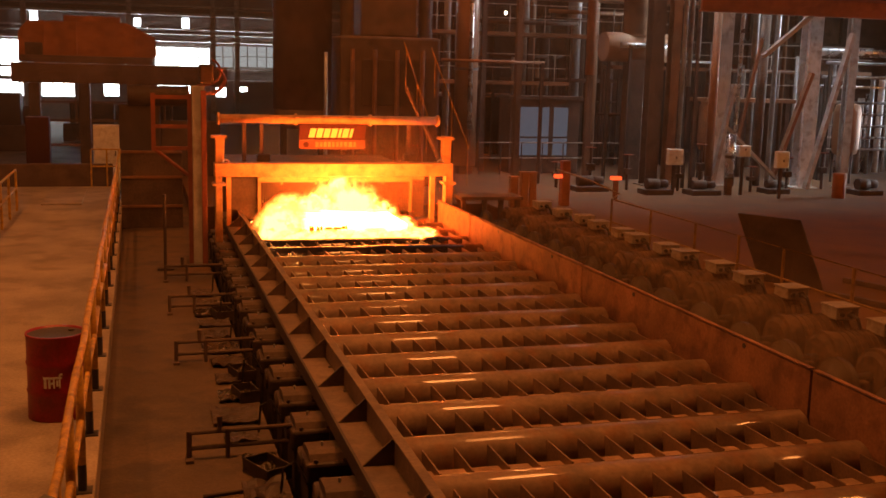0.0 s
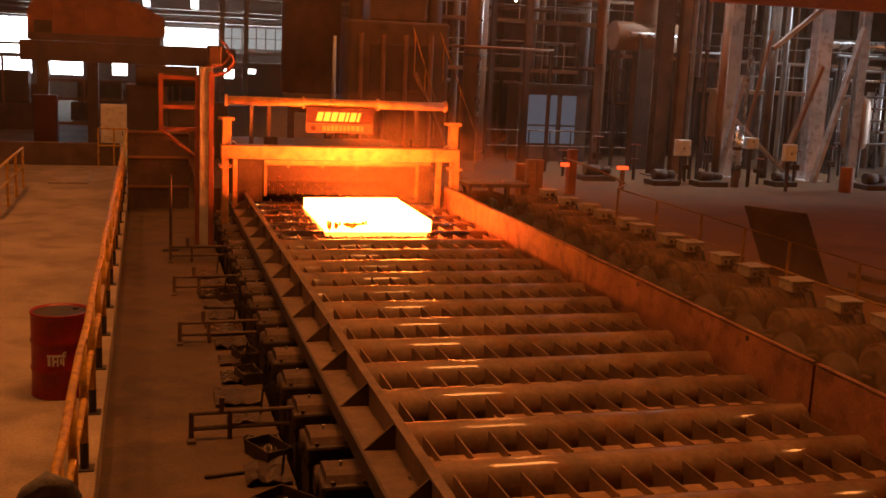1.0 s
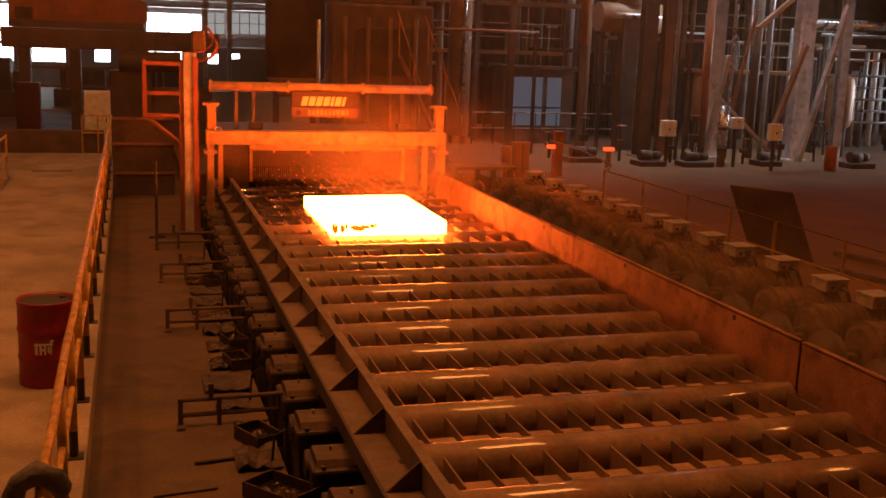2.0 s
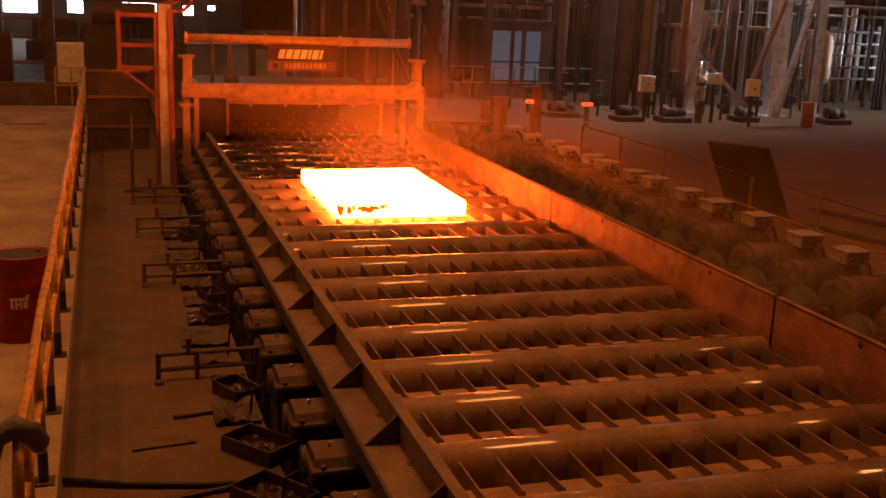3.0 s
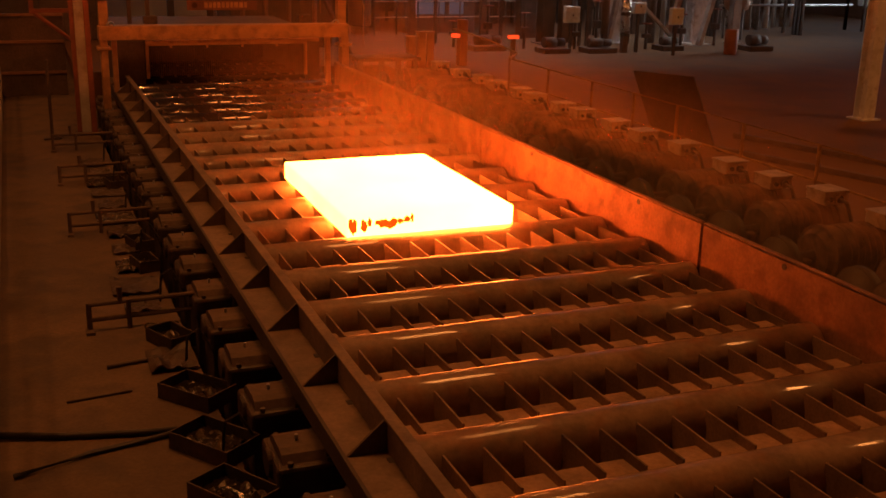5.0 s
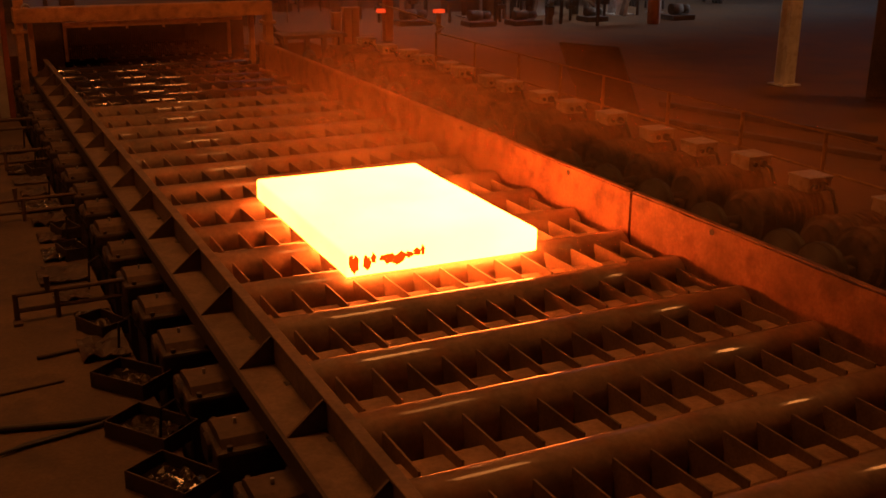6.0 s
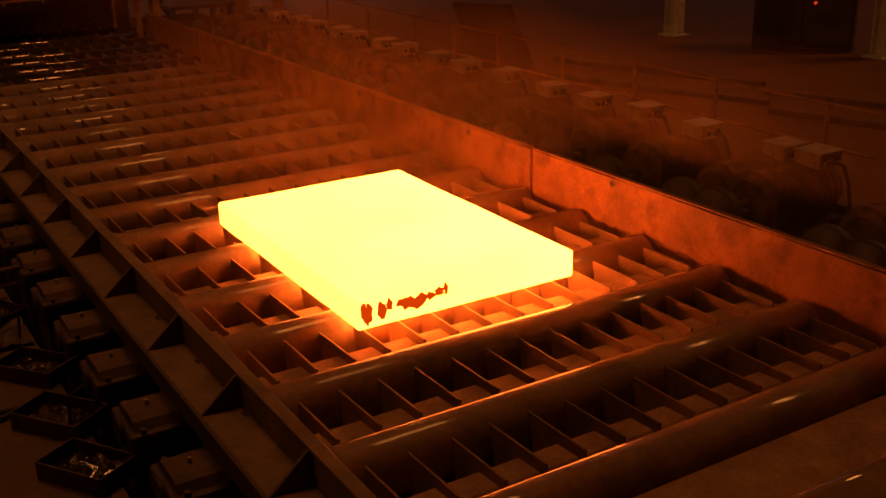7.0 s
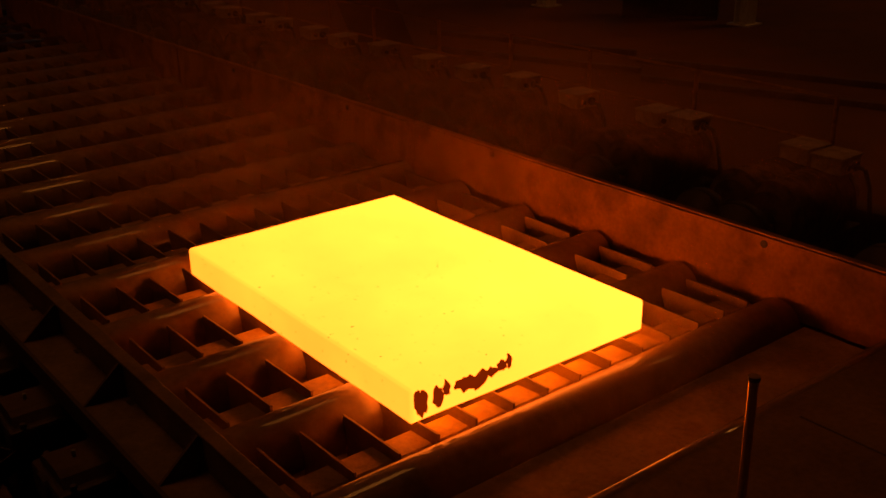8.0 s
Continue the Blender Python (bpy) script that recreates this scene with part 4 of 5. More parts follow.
def build_plant():
    TOP = HALL_Z
    d = thing("gas_duct", "large dark vertical duct behind the portal", "duct")
    part("shell", T((5.0, 33.4, 2.3), (5.0, 33.4, TOP), 0.92, seg=32), MACHINE, d, smooth=True)
    part("cone", T((5.0, 33.4, 1.7), (5.0, 33.4, 2.3), 0.5, 0.92, 32), MACHINE, d, smooth=True)
    part("leg", B(4.3, 4.5, 33.3, 33.5, 0, 2.0), DARK, d)
    part("leg", B(5.5, 5.7, 33.3, 33.5, 0, 2.0), DARK, d)
    m = thing("mill_housing", "dark mass of the rolling mill housing", "machine")
    part("housing", B(5.95, 9.1, 32.0, 34.5, 0.0, 4.6, 0.08), MACHINE, m)
    part("top_drive", B(6.6, 8.4, 32.2, 34.0, 4.6, 6.8, 0.06), MACHINE, m)
    part("window", B(6.6, 8.4, 31.96, 32.0, 2.5, 3.9, 0.02), DARK, m)
    for x in (6.25, 8.75):
        part("screw", T((x, 32.6, 4.6), (x, 32.6, 6.2), 0.22, seg=16), DARK, m)
    for x in (6.3, 7.0, 7.7, 8.5):
        part("pipe_run", T((x, 31.9, 0.0), (x, 31.9, 4.2), 0.07, seg=10), PIPE, m)
    upright_pipe(5.16, 30.0, 0.9, 4.05, 0.055, GALV, "thin bright vertical pipe behind the portal")
    st = thing("stair_rail", "pair of yellow sloping stair rails", "railing")
    for a, b in (((5.82, 23.5, 4.22), (6.41, 23.5, 2.58)), ((6.46, 23.5, 4.12), (7.43, 23.5, 1.81))):
        part("rail", T(a, b, 0.015, seg=8), RAILBROWN, st)
        for f in (0.1, 0.55, 0.97):
            q = Vector(a).lerp(Vector(b), f)
            part("post", T(q, q - Vector((0, 0, 0.9)), 0.011, seg=8), RAILBROWN, st)
    part("string", T((5.9, 23.5, 3.2), (7.6, 23.5, -0.2), 0.05, seg=8), MACHINE, st)
    upright_pipe(11.2, 36.0, 0.3, TOP, 0.41, GLOSSPIPE, "big brown-lagged vertical pipe", (3.7,))
    # added slim pipe: the brown pipe's highlight given a bright shape of its own
    upright_pipe(11.21, 35.53, 1.6, 9.0, 0.075, SILVER, "slim bright pipe standing in for the brown pipe's highlight", (3.66,))
    column(12.05, 33, 0, TOP, 0.2, MACHINE, "slender brown steel column by the pipes")
    level_pipe((9.3, 32.6, 3.95), (12.8, 32.6, 3.95), 0.05, PIPE, "small level pipe on a post", (0.98,))
    sh = thing("control_cabin", "pale grey control cabin with window panels", "cabin")
    part("wall", B(12.9, 15.6, 36.0, 37.2, 0, 2.7, 0.02), MACHINE, sh)
    part("panel", B(13.29, 14.39, 35.95, 36.0, 0.66, 2.40, 0.01), CABINPANE, sh)
    part("panel", B(14.56, 15.13, 35.95, 36.0, 0.66, 2.40, 0.01), CABINPANE, sh)
    part("mullion", B(14.39, 14.56, 35.92, 36.0, 0.4, 2.5, 0.01), DARK, sh)
    part("bar", B(13.29, 15.13, 35.93, 35.95, 1.28, 1.34), DARK, sh)
    part("roof", B(12.8, 15.7, 35.8, 37.3, 2.7, 2.8), DARK, sh)
    gr = thing("handrail", "grey handrail before the control cabin", "railing")
    for x in np.arange(11.6, 17.4, 0.8):
        part("post", T((x, 35.5, 0), (x, 35.5, 1.15), 0.025, seg=8), DARK, gr)
    for z in (0.6, 1.15):
        part("rail", T((11.6, 35.5, z), (17.2, 35.5, z), 0.022, seg=8), GREYSTEEL, gr)
    upright_pipe(16.7, 34.0, 5.0, TOP, 0.45, PIPE, "wide brown pipe that drops into a level duct")
    level_pipe((15.5, 34.0, 4.58), (17.85, 34.0, 4.58), 0.5, PIPE, "wide level brown duct", (0.1, 0.9))
    # the highlight along the duct's front is put into this added silver bar
    level_pipe((15.9, 33.45, 4.63), (17.8, 33.45, 4.63), 0.09, SILVER, "slim bright bar standing in for the duct's highlight", (0.2, 0.8))
    upright_pipe(14.6, 33, 3.6, TOP, 0.16, ORANGE, "orange vertical pipe above the floor")
    column(16.45, 32, 0, TOP, 0.45, MACHINE, "dark brown steel column")
    column(17.25, 32.2, 0, TOP, 0.32, PIPE, "brown steel column among the pipes")
    for x, y, z0 in ((16.98, 31, 0.8), (17.2, 31, 3.3), (17.48, 31, 4.2)):
        upright_pipe(x, y, z0, TOP, 0.075, GALV, "thin galvanised vertical pipe")
    upright_pipe(17.55, 30, 0.5, 6.0, 0.13, PIPE, "yellow-brown vertical pipe near the columns")
    column(18.95, 32, 0, TOP, 0.5, BLUEWHITE, "white-painted steel column of the plant")
    column(21.7, 31, 0, TOP, 0.5, BLUEWHITE, "white-painted steel column of the plant")
    column(23.3, 31, 0, TOP, 0.3, GREYSTEEL, "grey steel column among the pipes")
    brace((20.47, 30, 0.05), (18.09, 30, 2.07), 0.16, GREYSTEEL, "pale diagonal brace to the floor")
    brace((17.65, 30, 0.0), (18.29, 30, 3.42), 0.2, GREYSTEEL, "pale diagonal brace of the steelwork")
    brace((18.8, 29.3, 4.3), (20.5, 29.15, 5.75), 0.2, GREYSTEEL, "pale diagonal brace under the beam")
    brace((21.2, 30, 0.05), (22.54, 30, 5.15), 0.22, GREYSTEEL, "pale diagonal brace of the steelwork")
    brace((20.0, 30.1, 0.5), (21.17, 30.1, 3.84), 0.2, PIPE, "brown diagonal brace of the steelwork")
    brace((18.35, 30.2, 0.0), (19.3, 30.2, 4.9), 0.12, PIPE, "brown diagonal brace of the steelwork")
    ob = thing("crane_beam", "orange steel beam overhead", "beam")
    part("web", B(16.4, 27, 29.0, 29.1, 5.62, 6.1), ORANGE, ob)
    part("flange", B(16.4, 27, 28.9, 29.2, 5.58, 5.63), ORANGE, ob)
    part("flange", B(16.4, 27, 28.9, 29.2, 6.1, 6.15), ORANGE, ob)
    for x in (16.6, 22.6, 26.8):
        part("hanger", B(x - 0.08, x + 0.08, 29.0, 29.1, 6.15, TOP), ORANGE, ob)
    upright_pipe(17.7, 29, 0.54, 1.9, 0.15, SILVER, "short bright vessel pipe", (1.2,))
    upright_pipe(19.3, 31.4, 1.3, TOP, 0.07, SILVER, "bright slim vertical pipe")
    upright_pipe(20.3, 31.6, 0.0, 6.0, 0.16, MACHINE, "brown vertical pipe in the plant")
    upright_pipe(20.9, 31.8, 0.0, TOP, 0.09, GALV, "galvanised vertical pipe in the plant")
    for x, y, z0, z1, w in ((16.06, 29.5, 0.9, 1.4, 0.5), (18.16, 29, 1.2, 1.55, 0.42), (18.88, 28, 0.94, 1.45, 0.42)):
        bx = thing("switch_box", "white switch box on a thin stand", "switch box", (x, y, 0), "switch boxes on stands")
        part("body", B(-w / 2, w / 2, -0.1, 0.1, z0, z1, 0.02), WHITE, bx)
        part("door", B(-w / 2 + 0.03, w / 2 - 0.03, -0.115, -0.1, z0 + 0.03, z1 - 0.03, 0.005), WHITE, bx)
        part("lock", B(-0.02, 0.02, -0.13, -0.115, z0 + 0.2, z0 + 0.26), DARK, bx)
        part("stand", B(-0.04, 0.04, -0.02, 0.06, 0, z0), DARK, bx)
    for x, y, w, h in ((15.4, 29.4, 0.9, 0.36), (16.9, 29.2, 1.0, 0.32), (13.6, 30.4, 1.1, 0.36), (19.6, 29.4, 0.8, 0.3), (22.6, 28.8, 0.9, 0.4)):
        sk = thing("pump_skid", "dark pump skid at the foot of the pipework", "pump", (x, y, 0), "pump skids")
        part("bed", B(-w / 2, w / 2, -0.35, 0.35, 0, 0.16, 0.02), DARK, sk)
        part("pump", T((-w * 0.35, 0, 0.16 + h * 0.45), (w * 0.1, 0, 0.16 + h * 0.45), h * 0.45, seg=18), DARK, sk, smooth=True)
        part("motor", T((w * 0.12, 0, 0.16 + h * 0.45), (w * 0.42, 0, 0.16 + h * 0.45), h * 0.36, seg=18), DARK, sk, smooth=True)
    for x, y, z in ((15.0, 30.6, 1.1), (16.6, 30.2, 0.9), (13.9, 31.0, 1.3), (17.2, 29.9, 1.5), (19.0, 29.8, 0.8), (20.2, 29.6, 1.1), (22.1, 30.4, 1.2), (12.9, 31.4, 0.8)):
        vv = thing("hand_valve", "dark valve with a round hand wheel", "valve", (x, y, 0), "hand valves")
        part("stem", T((0, 0, 0), (0, 0, z), 0.05, seg=10), DARK, vv)
        part("body", B(-0.13, 0.13, -0.09, 0.09, z * 0.45, z * 0.62, 0.02), DARK, vv)
        part("wheel", sweep_bm(bmesh.new(), [(0.16 * math.cos(a), 0.16 * math.sin(a), z + 0.02) for a in np.linspace(0, 2 * math.pi, 17)], 0.016, 6), REDFRAME, vv)
        part("spoke", T((-0.16, 0, z + 0.02), (0.16, 0, z + 0.02), 0.012, seg=6), REDFRAME, vv)
    rd = thing("drum", "small orange-red drum on the floor", "drum", (21.0, 28, 0))
    part("shell", lathe_bm(bmesh.new(), [(0.19, 0), (0.2, 0.02), (0.2, 0.75), (0.18, 0.78)], seg=24), ORANGE, rd, smooth=True)
    for z, r, mat, y in ((4.65, 0.15, SILVER, 34.0), (4.25, 0.06, GALV, 33.0), (3.75, 0.05, GALV, 33.2), (3.4, 0.05, SILVER, 33.4)):
        level_pipe((23.8, y, z), (32, y, z), r, mat, "bright level pipe in the pipe rack", (0.02, 0.5, 0.98))
    rng = random.Random(8)
    for i in range(16):
        x = 24.4 + i * 0.42
        upright_pipe(x, 35.4 + rng.uniform(0, 1.2), 0, rng.uniform(2.4, 4.6), rng.uniform(0.05, 0.13), (GALV, SILVER, WHITE, GREYSTEEL)[i % 4], "pale upright pipe in the pipe rack")
    for i in range(5):
        level_pipe((24.0, 34.9, 1.0 + i * 0.45), (32.0, 34.9, 1.0 + i * 0.45), 0.05, (GALV, SILVER)[i % 2], "bright level pipe in the pipe rack", (0.03, 0.97))
    # panels and posts farther along the east floor
    pn = thing("switchgear_panel", "large dull brown switchgear panel", "cabinet", (17.1, 14.2, 0), turn=-56)
    part("body", B(-0.95, 0.95, -0.3, 0.3, 0, 2.2, 0.02), MACHINE, pn)
    part("door", B(-0.9, -0.02, -0.32, -0.3, 0.1, 2.1, 0.006), MACHINE, pn)
    part("door", B(0.02, 0.9, -0.32, -0.3, 0.1, 2.1, 0.006), MACHINE, pn)
    part("red_lamp", T((0.2, -0.345, 0.93), (0.2, -0.32, 0.93), 0.03, seg=10), REDGLOW, pn, "lit red pilot lamp")
    for x, y in ((16.28, 17.0), (17.4, 12.6)):
        column(x, y, 0, TOP, 0.3, WHITE, "white-painted steel column on the east floor")


build_plant()


def build_plant_back():
    """The crowded plant behind: a dark building face, stacked platforms, pipes and posts."""
    w = thing("plant_building", "tall dark brown steel-clad plant building behind the pipework", "building")
    part("face", B(9.6, 37.0, 46.0, 46.4, 0, 15.0), MACHINE, w)
    for x in np.arange(10.5, 36, 2.6):
        part("pilaster", B(x - 0.15, x + 0.15, 45.8, 46.0, 0, 15.0), DARK, w)
    for z in (3.4, 5.2, 7.0):
        part("ledge", B(9.6, 37.0, 45.5, 46.0, z, z + 0.22), DARK, w)
    rng = random.Random(33)
    for z, y, x0, x1 in ((3.3, 37.6, 9.5, 15.8), (5.1, 37.5, 9.0, 20.0), (2.9, 33.6, 19.4, 23.5), (4.0, 38.5, 18.0, 30.0), (6.4, 36.0, 12.0, 26.0)):
        p = thing("walkway_platform", "dark steel access platform with thin handrails", "platform", group="plant platforms")
        part("deck", B(x0, x1, y, y + 1.2, z - 0.14, z, 0.01), PIPE, p)
        for x in np.arange(x0 + 0.1, x1, 1.4):
            part("post", T((x, y + 0.03, z), (x, y + 0.03, z + 1.0), 0.022, seg=6), GREYSTEEL, p)
        for h in (0.5, 1.0):
            part("rail", T((x0, y + 0.03, z + h), (x1, y + 0.03, z + h), 0.02, seg=6), GREYSTEEL, p)
        for x in (x0 + 0.15, (x0 + x1) / 2, x1 - 0.15):
            part("leg", B(x - 0.09, x + 0.09, y + 0.9, y + 1.08, 0, z - 0.14), MACHINE, p)
    for i in range(34):
        x = 9.4 + 0.58 * i + rng.uniform(-0.2, 0.2)
        y = 39.0 + rng.uniform(-1.0, 5.5)
        z0 = rng.choice((0, 0, 0, 0.4))
        upright_pipe(x, y, z0, rng.choice((4.2, 6.0, 15.0, 15.0)), rng.choice((0.06, 0.09, 0.13, 0.2, 0.28)), rng.choice((PIPE, MACHINE, PIPE, GALV, GREYSTEEL, DARK)), "upright process pipe among the plant")
    for i in range(12):
        x = rng.uniform(9.6, 19)
        z = rng.uniform(1.6, 6.2)
        y = rng.uniform(38, 42)
        level_pipe((x, y, z), (x + rng.uniform(2, 5), y, z), rng.choice((0.05, 0.08, 0.15)), rng.choice((PIPE, MACHINE, GALV)), "level process pipe among the plant", (0.05, 0.95))
    for x, y in ((19.9, 34.0), (24.4, 32.4)):
        v = thing("process_vessel", "brown cylindrical process vessel on legs", "vessel", (x, y, 0), "process vessels")
        part("shell", lathe_bm(bmesh.new(), [(0.1, 0.9), (0.42, 1.05), (0.48, 1.3), (0.48, 2.5), (0.42, 2.75), (0.1, 2.9)], seg=24), PIPE, v, smooth=True)
        for a in (0.5, 2.6, 4.7):
            part("leg", T((0.4 * math.cos(a), 0.4 * math.sin(a), 0), (0.4 * math.cos(a), 0.4 * math.sin(a), 1.3), 0.04, seg=8), DARK, v)


build_plant_back()


def build_far_steelwork():
    """Girders and posts before the far gable."""
    for z, h in ((5.0, 0.16), (5.45, 0.1), (5.75, 0.08), (6.6, 0.14), (7.1, 0.1), (3.2, 0.14), (2.6, 0.08)):
        g = thing("wall_girt", "pale horizontal steel girt before the gable wall", "girder", group="gable girts")
        part("bar", B(-20, 14, 68.45, 70.0, z, z + h), GREYSTEEL, g)
    for x in (-12, -6.4, -0.4, 4.62, 6.1, 10):
        column(x, 68.3, 0, HALL_Z, 0.3, GREYSTEEL, "grey gable post before the windows")
    for i, (x0, x1, z0, z1) in enumerate(WINDOWS):
        w = tagged(new("window_%d" % (i + 1)), "bright daylight opening with steel glazing bars", "window", kind="structure")
        pale = 4.7 < x0 < 6.5 and z0 > 3
        part("pane", B(x0, x1, 70.1, 70.12, z0, z1), PANE if pale else GLASSY, w)
        n = max(1, round((x1 - x0) / 0.62))
        for j in range(1, n):
            part("glazing_bar", B(x0 + (x1 - x0) * j / n - 0.03, x0 + (x1 - x0) * j / n + 0.03, 70.0, 70.09, z0, z1), DARK, w)
        if z1 - z0 > 0.8:
            part("glazing_bar", B(x0, x1, 70.0, 70.08, (z0 + z1) / 2 - 0.02, (z0 + z1) / 2 + 0.02), DARK if pale else GREYSTEEL, w)
    lw = thing("partition_wall", "pale low partition wall beyond the portal", "wall")
    part("wall", B(2.8, 9.5, 39.6, 39.8, 0, 1.42), PALE, lw)
    part("coping", B(2.75, 9.55, 39.55, 39.85, 1.42, 1.47), GREYSTEEL, lw)
    for x, y, z in ((12.6, 36, 5.7), (9.4, 60, 8.3)):
        l = thing("high_lamp", "small bright lamp hung from the roof", "lamp", (x, y, z), "hung lamps")
        part("glass", lathe_bm(bmesh.new(), [(0.015, -0.08), (0.045, -0.05), (0.055, 0.01), (0.025, 0.055)], seg=12), LAMPGLOW, l)
        part("stem", T((0, 0, 0.05), (0, 0, HALL_Z - z), 0.015, seg=6), DARK, l)


def build_far_machines():
    """Dark low machinery on the far floor, between the platform and the gable."""
    rng = random.Random(5)
    for i, (x, y, w, h) in enumerate(((-9.5, 50, 3.4, 1.9), (-5.2, 46, 2.8, 2.3), (-1.8, 52, 3.0, 1.8), (1.6, 48, 2.6, 2.1), (4.6, 44, 2.4, 1.3), (7.4, 47, 2.8, 1.4), (-12.8, 44, 3.0, 2.2), (2.2, 41.4, 2.2, 1.3))):
        m = thing("far_machine", "dark dusty machine on the far mill floor", "machine", (x, y, 0), "far machines")
        part("base", B(-w / 2, w / 2, -0.8, 0.8, 0, h * 0.45, 0.03), MACHINE, m)
        part("block", B(-w * 0.4, w * 0.25, -0.6, 0.6, h * 0.45, h, 0.05), DARK, m)
        part("barrel", T((w * 0.27, 0, h * 0.62), (w * 0.48, 0, h * 0.62), h * 0.16, seg=16), MACHINE, m, smooth=True)
        for j in range(3):
            part("pipe", T((-w * 0.3 + j * 0.3, -0.7, h * 0.45), (-w * 0.3 + j * 0.3, -0.7, h + rng.uniform(0.1, 0.7)), 0.05, seg=8), PIPE, m)


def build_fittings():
    """Housings added to the unseen warm lamps under the roof: round bells and one long trough."""
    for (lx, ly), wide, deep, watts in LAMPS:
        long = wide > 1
        f = thing("high_bay_fitting", "unseen grey lamp trough added under the roof" if long else "unseen round lamp housing added under the roof", "lamp", (lx, ly, 13.42), "high-bay lamps")
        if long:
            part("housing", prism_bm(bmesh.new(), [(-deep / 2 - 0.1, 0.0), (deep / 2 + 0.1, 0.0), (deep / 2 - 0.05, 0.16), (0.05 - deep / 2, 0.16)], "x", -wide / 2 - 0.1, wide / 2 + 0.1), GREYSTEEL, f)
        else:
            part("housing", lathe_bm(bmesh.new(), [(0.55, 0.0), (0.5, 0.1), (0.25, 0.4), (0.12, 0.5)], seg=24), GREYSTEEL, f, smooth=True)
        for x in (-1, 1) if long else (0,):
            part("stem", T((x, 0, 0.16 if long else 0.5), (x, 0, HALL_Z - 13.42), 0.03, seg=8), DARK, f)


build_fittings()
build_far_machines()
# greyish panes: a much weaker glow than the other windows
PANE = glow("grey_pane", (0.75, 0.8, 0.8), 0.5)
build_far_steelwork()


# ---- slab-lit steam as glowing sheets, where the slab leaves the descaler ----
def fume_material(name, alpha_gain, shader, lo=0.35, hi=0.65):
    """A ragged sheet, thickest at its middle and clear at its rim; shader lights it."""
    m = bpy.data.materials.new(name)
    m.use_nodes = True
    n, k = m.node_tree.nodes, m.node_tree.links.new
    n.remove(n["Principled BSDF"])
    co = n.new("ShaderNodeTexCoord")
    info = n.new("ShaderNodeObjectInfo")
    sph = n.new("ShaderNodeTexGradient")
    sph.gradient_type = "SPHERICAL"
    k(co.outputs["Object"], sph.inputs[0])
    puff = n.new("ShaderNodeTexNoise")
    puff.noise_dimensions = "4D"
    puff.inputs["Scale"].default_value, puff.inputs["Detail"].default_value = 2.4, 5
    k(co.outputs["Object"], puff.inputs["Vector"])
    seed = n.new("ShaderNodeMath")
    seed.operation = "MULTIPLY"
    seed.inputs[1].default_value = 40
    k(info.outputs["Random"], seed.inputs[0])
    k(seed.outputs[0], puff.inputs["W"])
    edge = n.new("ShaderNodeMapRange")
    edge.inputs[1].default_value, edge.inputs[2].default_value = lo, hi
    k(puff.outputs["Fac"], edge.inputs[0])
    mul = n.new("ShaderNodeMath")
    mul.operation = "MULTIPLY"
    k(sph.outputs["Fac"], mul.inputs[0])
    k(edge.outputs[0], mul.inputs[1])
    amt = n.new("ShaderNodeMath")
    amt.operation, amt.use_clamp = "MULTIPLY", True
    amt.inputs[1].default_value = alpha_gain
    k(mul.outputs[0], amt.inputs[0])
    clear = n.new("ShaderNodeBsdfTransparent")
    mix = n.new("ShaderNodeMixShader")
    k(amt.outputs[0], mix.inputs[0])
    k(clear.outputs[0], mix.inputs[1])
    k(shader(n, k, amt.outputs[0]), mix.inputs[2])
    k(mix.outputs[0], n["Material Output"].inputs[0])
    return m


def glowing_steam(n, k, thick):
    """The slab's light on steam put into a glow: red at the thin rim, yellow-white where thickest."""
    e = n.new("ShaderNodeEmission")
    hue = n.new("ShaderNodeValToRGB")
    hue.color_ramp.elements[0].color, hue.color_ramp.elements[1].color = (1.0, 0.12, 0.008, 1), (1.0, 0.36, 0.06, 1)
    hue.color_ramp.elements[1].position = 0.8
    k(thick, hue.inputs[0])
    k(hue.outputs[0], e.inputs[0])
    power = n.new("ShaderNodeMapRange")
    power.inputs[3].default_value, power.inputs[4].default_value = 1.8, 10.0
    k(thick, power.inputs[0])
    k(power.outputs[0], e.inputs[1])
    return e.outputs[0]


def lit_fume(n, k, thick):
    """Fume sheets lit from both sides; part of the orange glow is put into their tint."""
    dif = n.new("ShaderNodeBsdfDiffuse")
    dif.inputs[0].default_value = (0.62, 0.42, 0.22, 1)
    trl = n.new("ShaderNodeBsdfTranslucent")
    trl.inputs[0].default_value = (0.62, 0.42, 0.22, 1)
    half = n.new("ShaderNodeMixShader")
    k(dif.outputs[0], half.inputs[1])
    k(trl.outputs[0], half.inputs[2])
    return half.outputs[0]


STEAMGLOW = fume_material("flame", 3.0, glowing_steam, 0.3, 0.6)
VEIL = fume_material("smoke", 0.18, lit_fume, 0.1, 0.8)
# sheets added as painted haze, to lift the dark tones behind them
MOTORHAZE = fume_material("motor_haze_sheet", 0.27, lit_fume, 0.05, 0.75)
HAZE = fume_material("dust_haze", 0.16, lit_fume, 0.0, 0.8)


def sheet_bm(i, bulge):
    """A square sheet of half-width 1 in the x-z plane, crumpled along y."""
    bm = bmesh.new()
    bmesh.ops.create_grid(bm, x_segments=20, y_segments=14, size=1.0)
    o = Vector((i * 5.1, 0, 0))
    for v in bm.verts:
        q = v.co.copy()
        v.co = Vector((q.x, bulge * noise.noise(q * 1.5 + o) + 0.3 * bulge * noise.noise(q * 4 + o), q.y))
    return bm


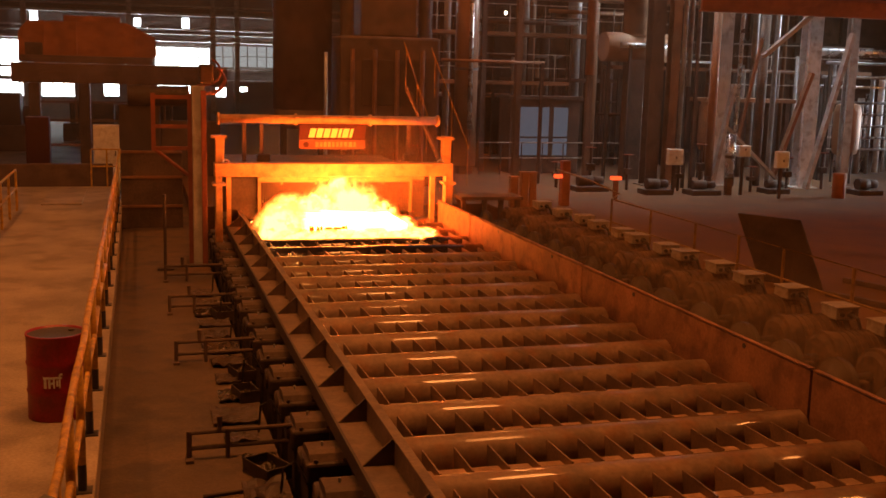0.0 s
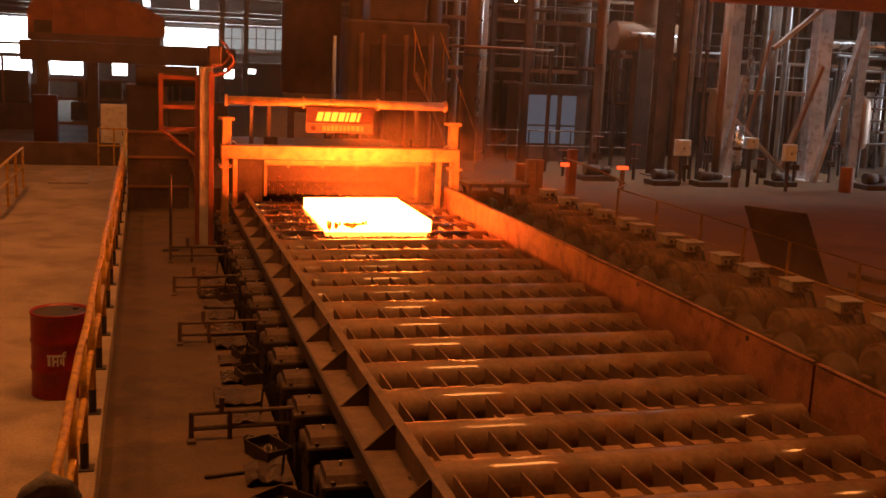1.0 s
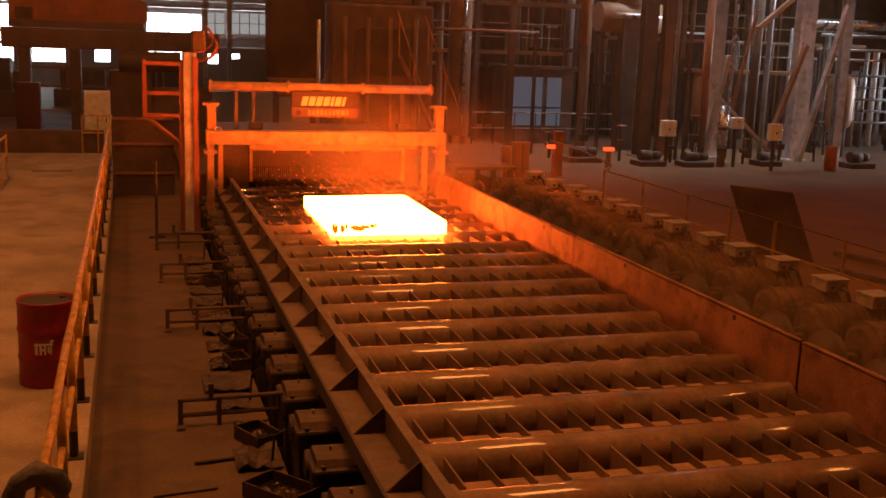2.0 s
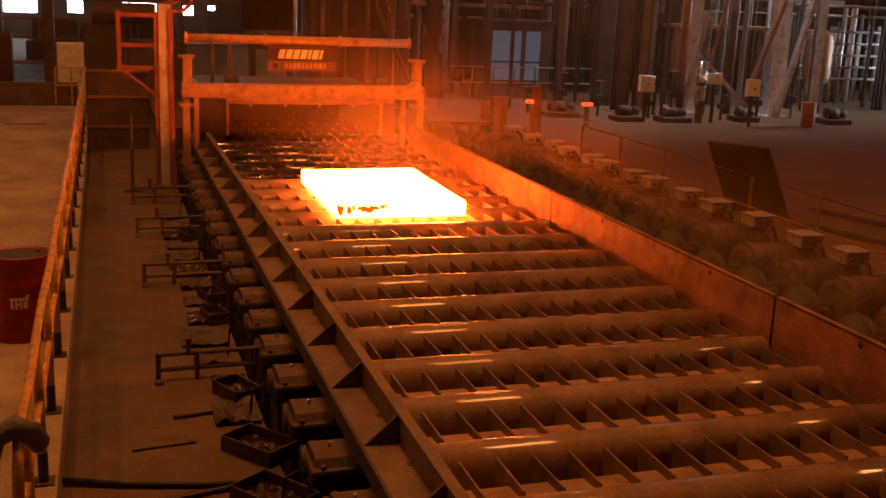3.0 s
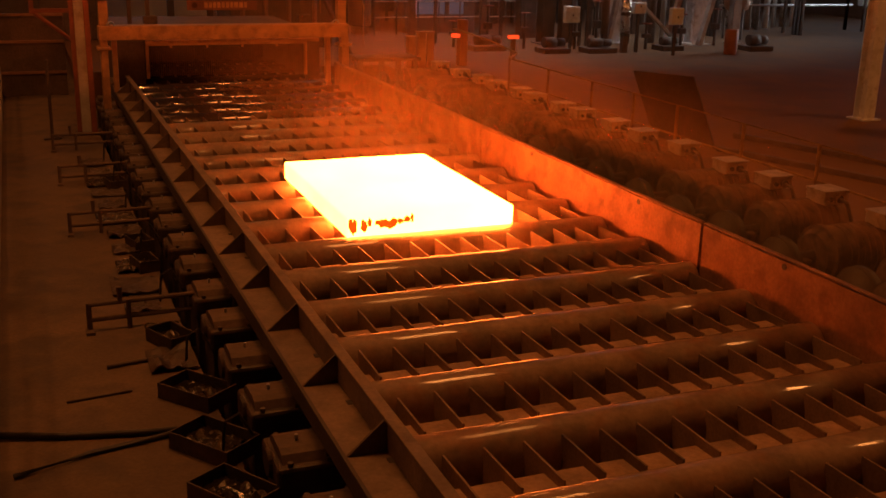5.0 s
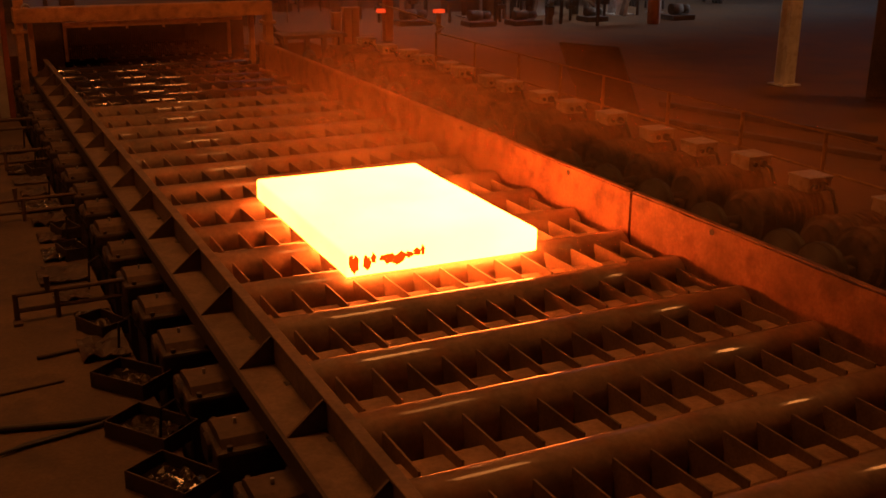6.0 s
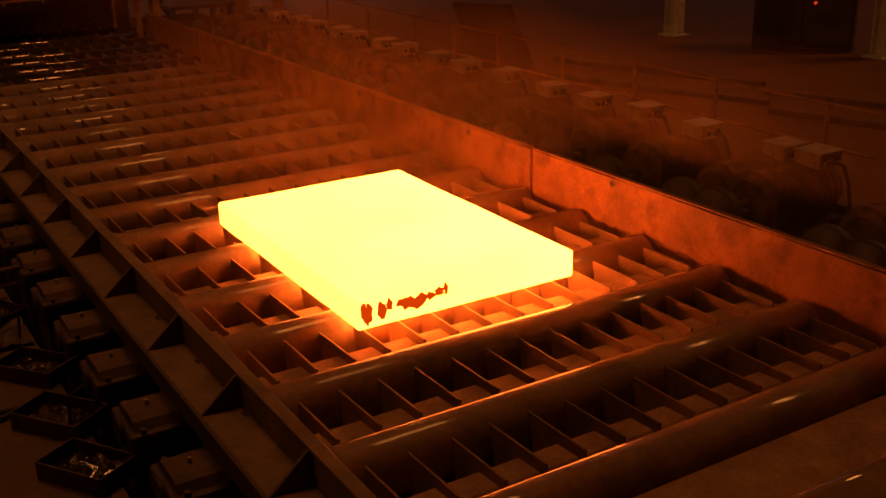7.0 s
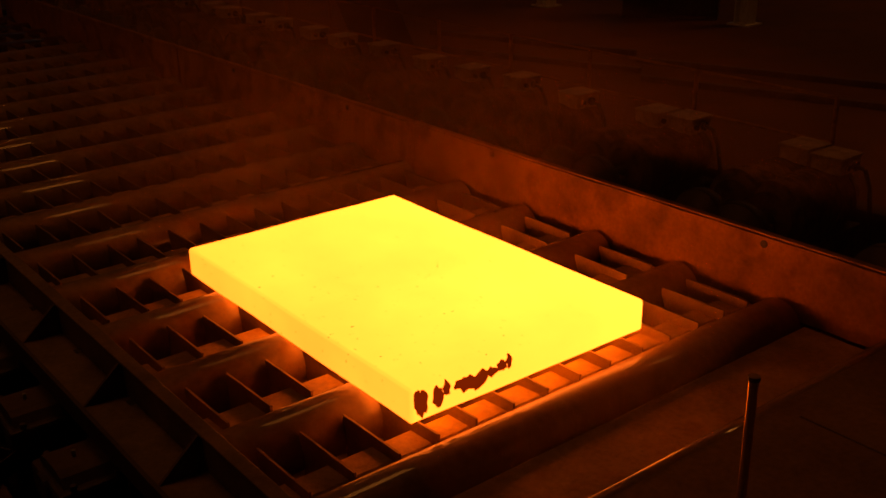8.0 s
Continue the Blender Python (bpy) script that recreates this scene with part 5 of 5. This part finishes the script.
def build_lit_steam():
    """Ragged glowing sheets for the slab-lit steam, each a rigid piece that sinks between the rolls, out of view."""
    rng = random.Random(21)
    made = []
    spots = [(2.75 + 0.28 * j, 19.75 - 0.05 * (j % 3), 0.42, 0.2) for j in range(10)]
    spots += [(2.55 + 0.1 * j, 20.0 + 0.45 * j, 0.55, 0.48) for j in range(6)]
    spots += [(3.35, 21.6, 0.4, 0.5), (3.75, 22.0, 0.55, 0.62), (4.15, 22.2, 0.6, 0.85), (4.3, 21.7, 0.55, 0.75), (4.65, 22.1, 0.5, 0.6), (4.95, 21.6, 0.4, 0.42), (5.2, 20.9, 0.36, 0.26), (5.45, 20.2, 0.4, 0.16)]
    for i, (x, y, w, h) in enumerate(spots):
        f = thing("flame", "ragged glowing sheet for the slab-lit steam round the hot slab", "flame", (x, y, 0.3), "flames at the descaler")
        ob = part("tongue", sheet_bm(i, 0.3), STEAMGLOW, f, smooth=True)
        ob.scale = (w, w * 0.6, h)
        ob.location = (0, 0, h * 0.55)
        ob.rotation_euler = (0, radians(rng.uniform(-15, 15)), radians(rng.uniform(-25, 5)))
        made.append((f, x, y, h))
    return made


STEAM_SHEETS = build_lit_steam()


def build_smoke():
    """Billowing sheets of thin smoke that trail behind the slab; the last, in front, is added as its glow halo."""
    made = []
    for i, (dx, dy, dz, sx, sz) in enumerate(((0.9, 3.4, 0.9, 3.0, 1.6), (1.1, 5.0, 1.1, 3.4, 2.0), (1.5, 1.6, 0.9, 2.6, 1.3), (0.2, -0.55, 0.15, 2.3, 0.7))):
        w = thing("smoke_wisp", "thin tinted sheet for the smoke and glow round the hot slab", "smoke", group="smoke behind the slab")
        ob = part("sheet", sheet_bm(i + 40, 0.25), VEIL, w, smooth=True)
        ob.scale = (sx, 1.0, sz)
        made.append((w, dx, dy, dz))
    return made


WISPS = build_smoke()


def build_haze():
    """Painted haze: wide thin tinted sheets added to lift the dark beyond the table and over the motors, clear at their
    rims.
    """
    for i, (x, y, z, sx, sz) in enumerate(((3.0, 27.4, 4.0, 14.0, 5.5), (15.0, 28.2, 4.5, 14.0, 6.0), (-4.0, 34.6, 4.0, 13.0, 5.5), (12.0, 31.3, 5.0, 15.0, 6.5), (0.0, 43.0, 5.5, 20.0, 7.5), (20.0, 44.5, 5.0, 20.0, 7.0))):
        w = thing("dust_haze", "thin tinted sheet standing in for haze in the hall air", "haze", (x, y, z), "haze in the hall")
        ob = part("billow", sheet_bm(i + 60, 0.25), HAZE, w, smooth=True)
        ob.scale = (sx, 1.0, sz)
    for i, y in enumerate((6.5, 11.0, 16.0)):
        w = thing("dust_haze", "thin tinted sheet that lifts the dark over the drive motors", "haze", (7.0, y, 0.7), "haze over the motors", turn=90)
        ob = part("billow", sheet_bm(i + 80, 0.2), MOTORHAZE, w, smooth=True)
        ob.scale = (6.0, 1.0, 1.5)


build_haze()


def motions():
    walk(SLAB, [(t, pose(SLAB_X, y, SLAB_Z, 0, 0, SLAB_TURN)) for t, y in SLAB_ROWS])
    post_rows = [(t, pose(2.056 + 0.2 * (8 - t), 1.366 - 0.58 * (8 - t), 2.297 - 0.24 * (8 - t))) for t in (7.2, 7.7, 8.0)]
    walk(NEAR_POST, [(0.0, post_rows[0][1])] + post_rows)
    for w, dx, dy, dz in WISPS:
        walk(w, [(t, pose(SLAB_X + dx, y + dy, CREST + dz, 0, 0, 2.5 * t - 12)) for t, y in SLAB_ROWS])
    for i, (f, x, y, h) in enumerate(STEAM_SHEETS):
        end = 0.35 + 0.45 * ((i * 37) % 10) / 10
        if x < 3.0:
            end += 0.12
        if x > 3.2 and y < 21:
            end *= 0.7
        walk(f, [(0.0, pose(x, y, 0.28)), (end * 0.5, pose(x - 0.03, y - 0.1, 0.20 - 0.3 * h, 0, 0, 20)), (end, pose(x - 0.05, y - 0.2, -0.1 - 1.5 * h, 0, 0, 40)), (8.0, pose(x - 0.05, y - 0.2, -0.2 - 1.5 * h, 0, 0, 40))])


motions()
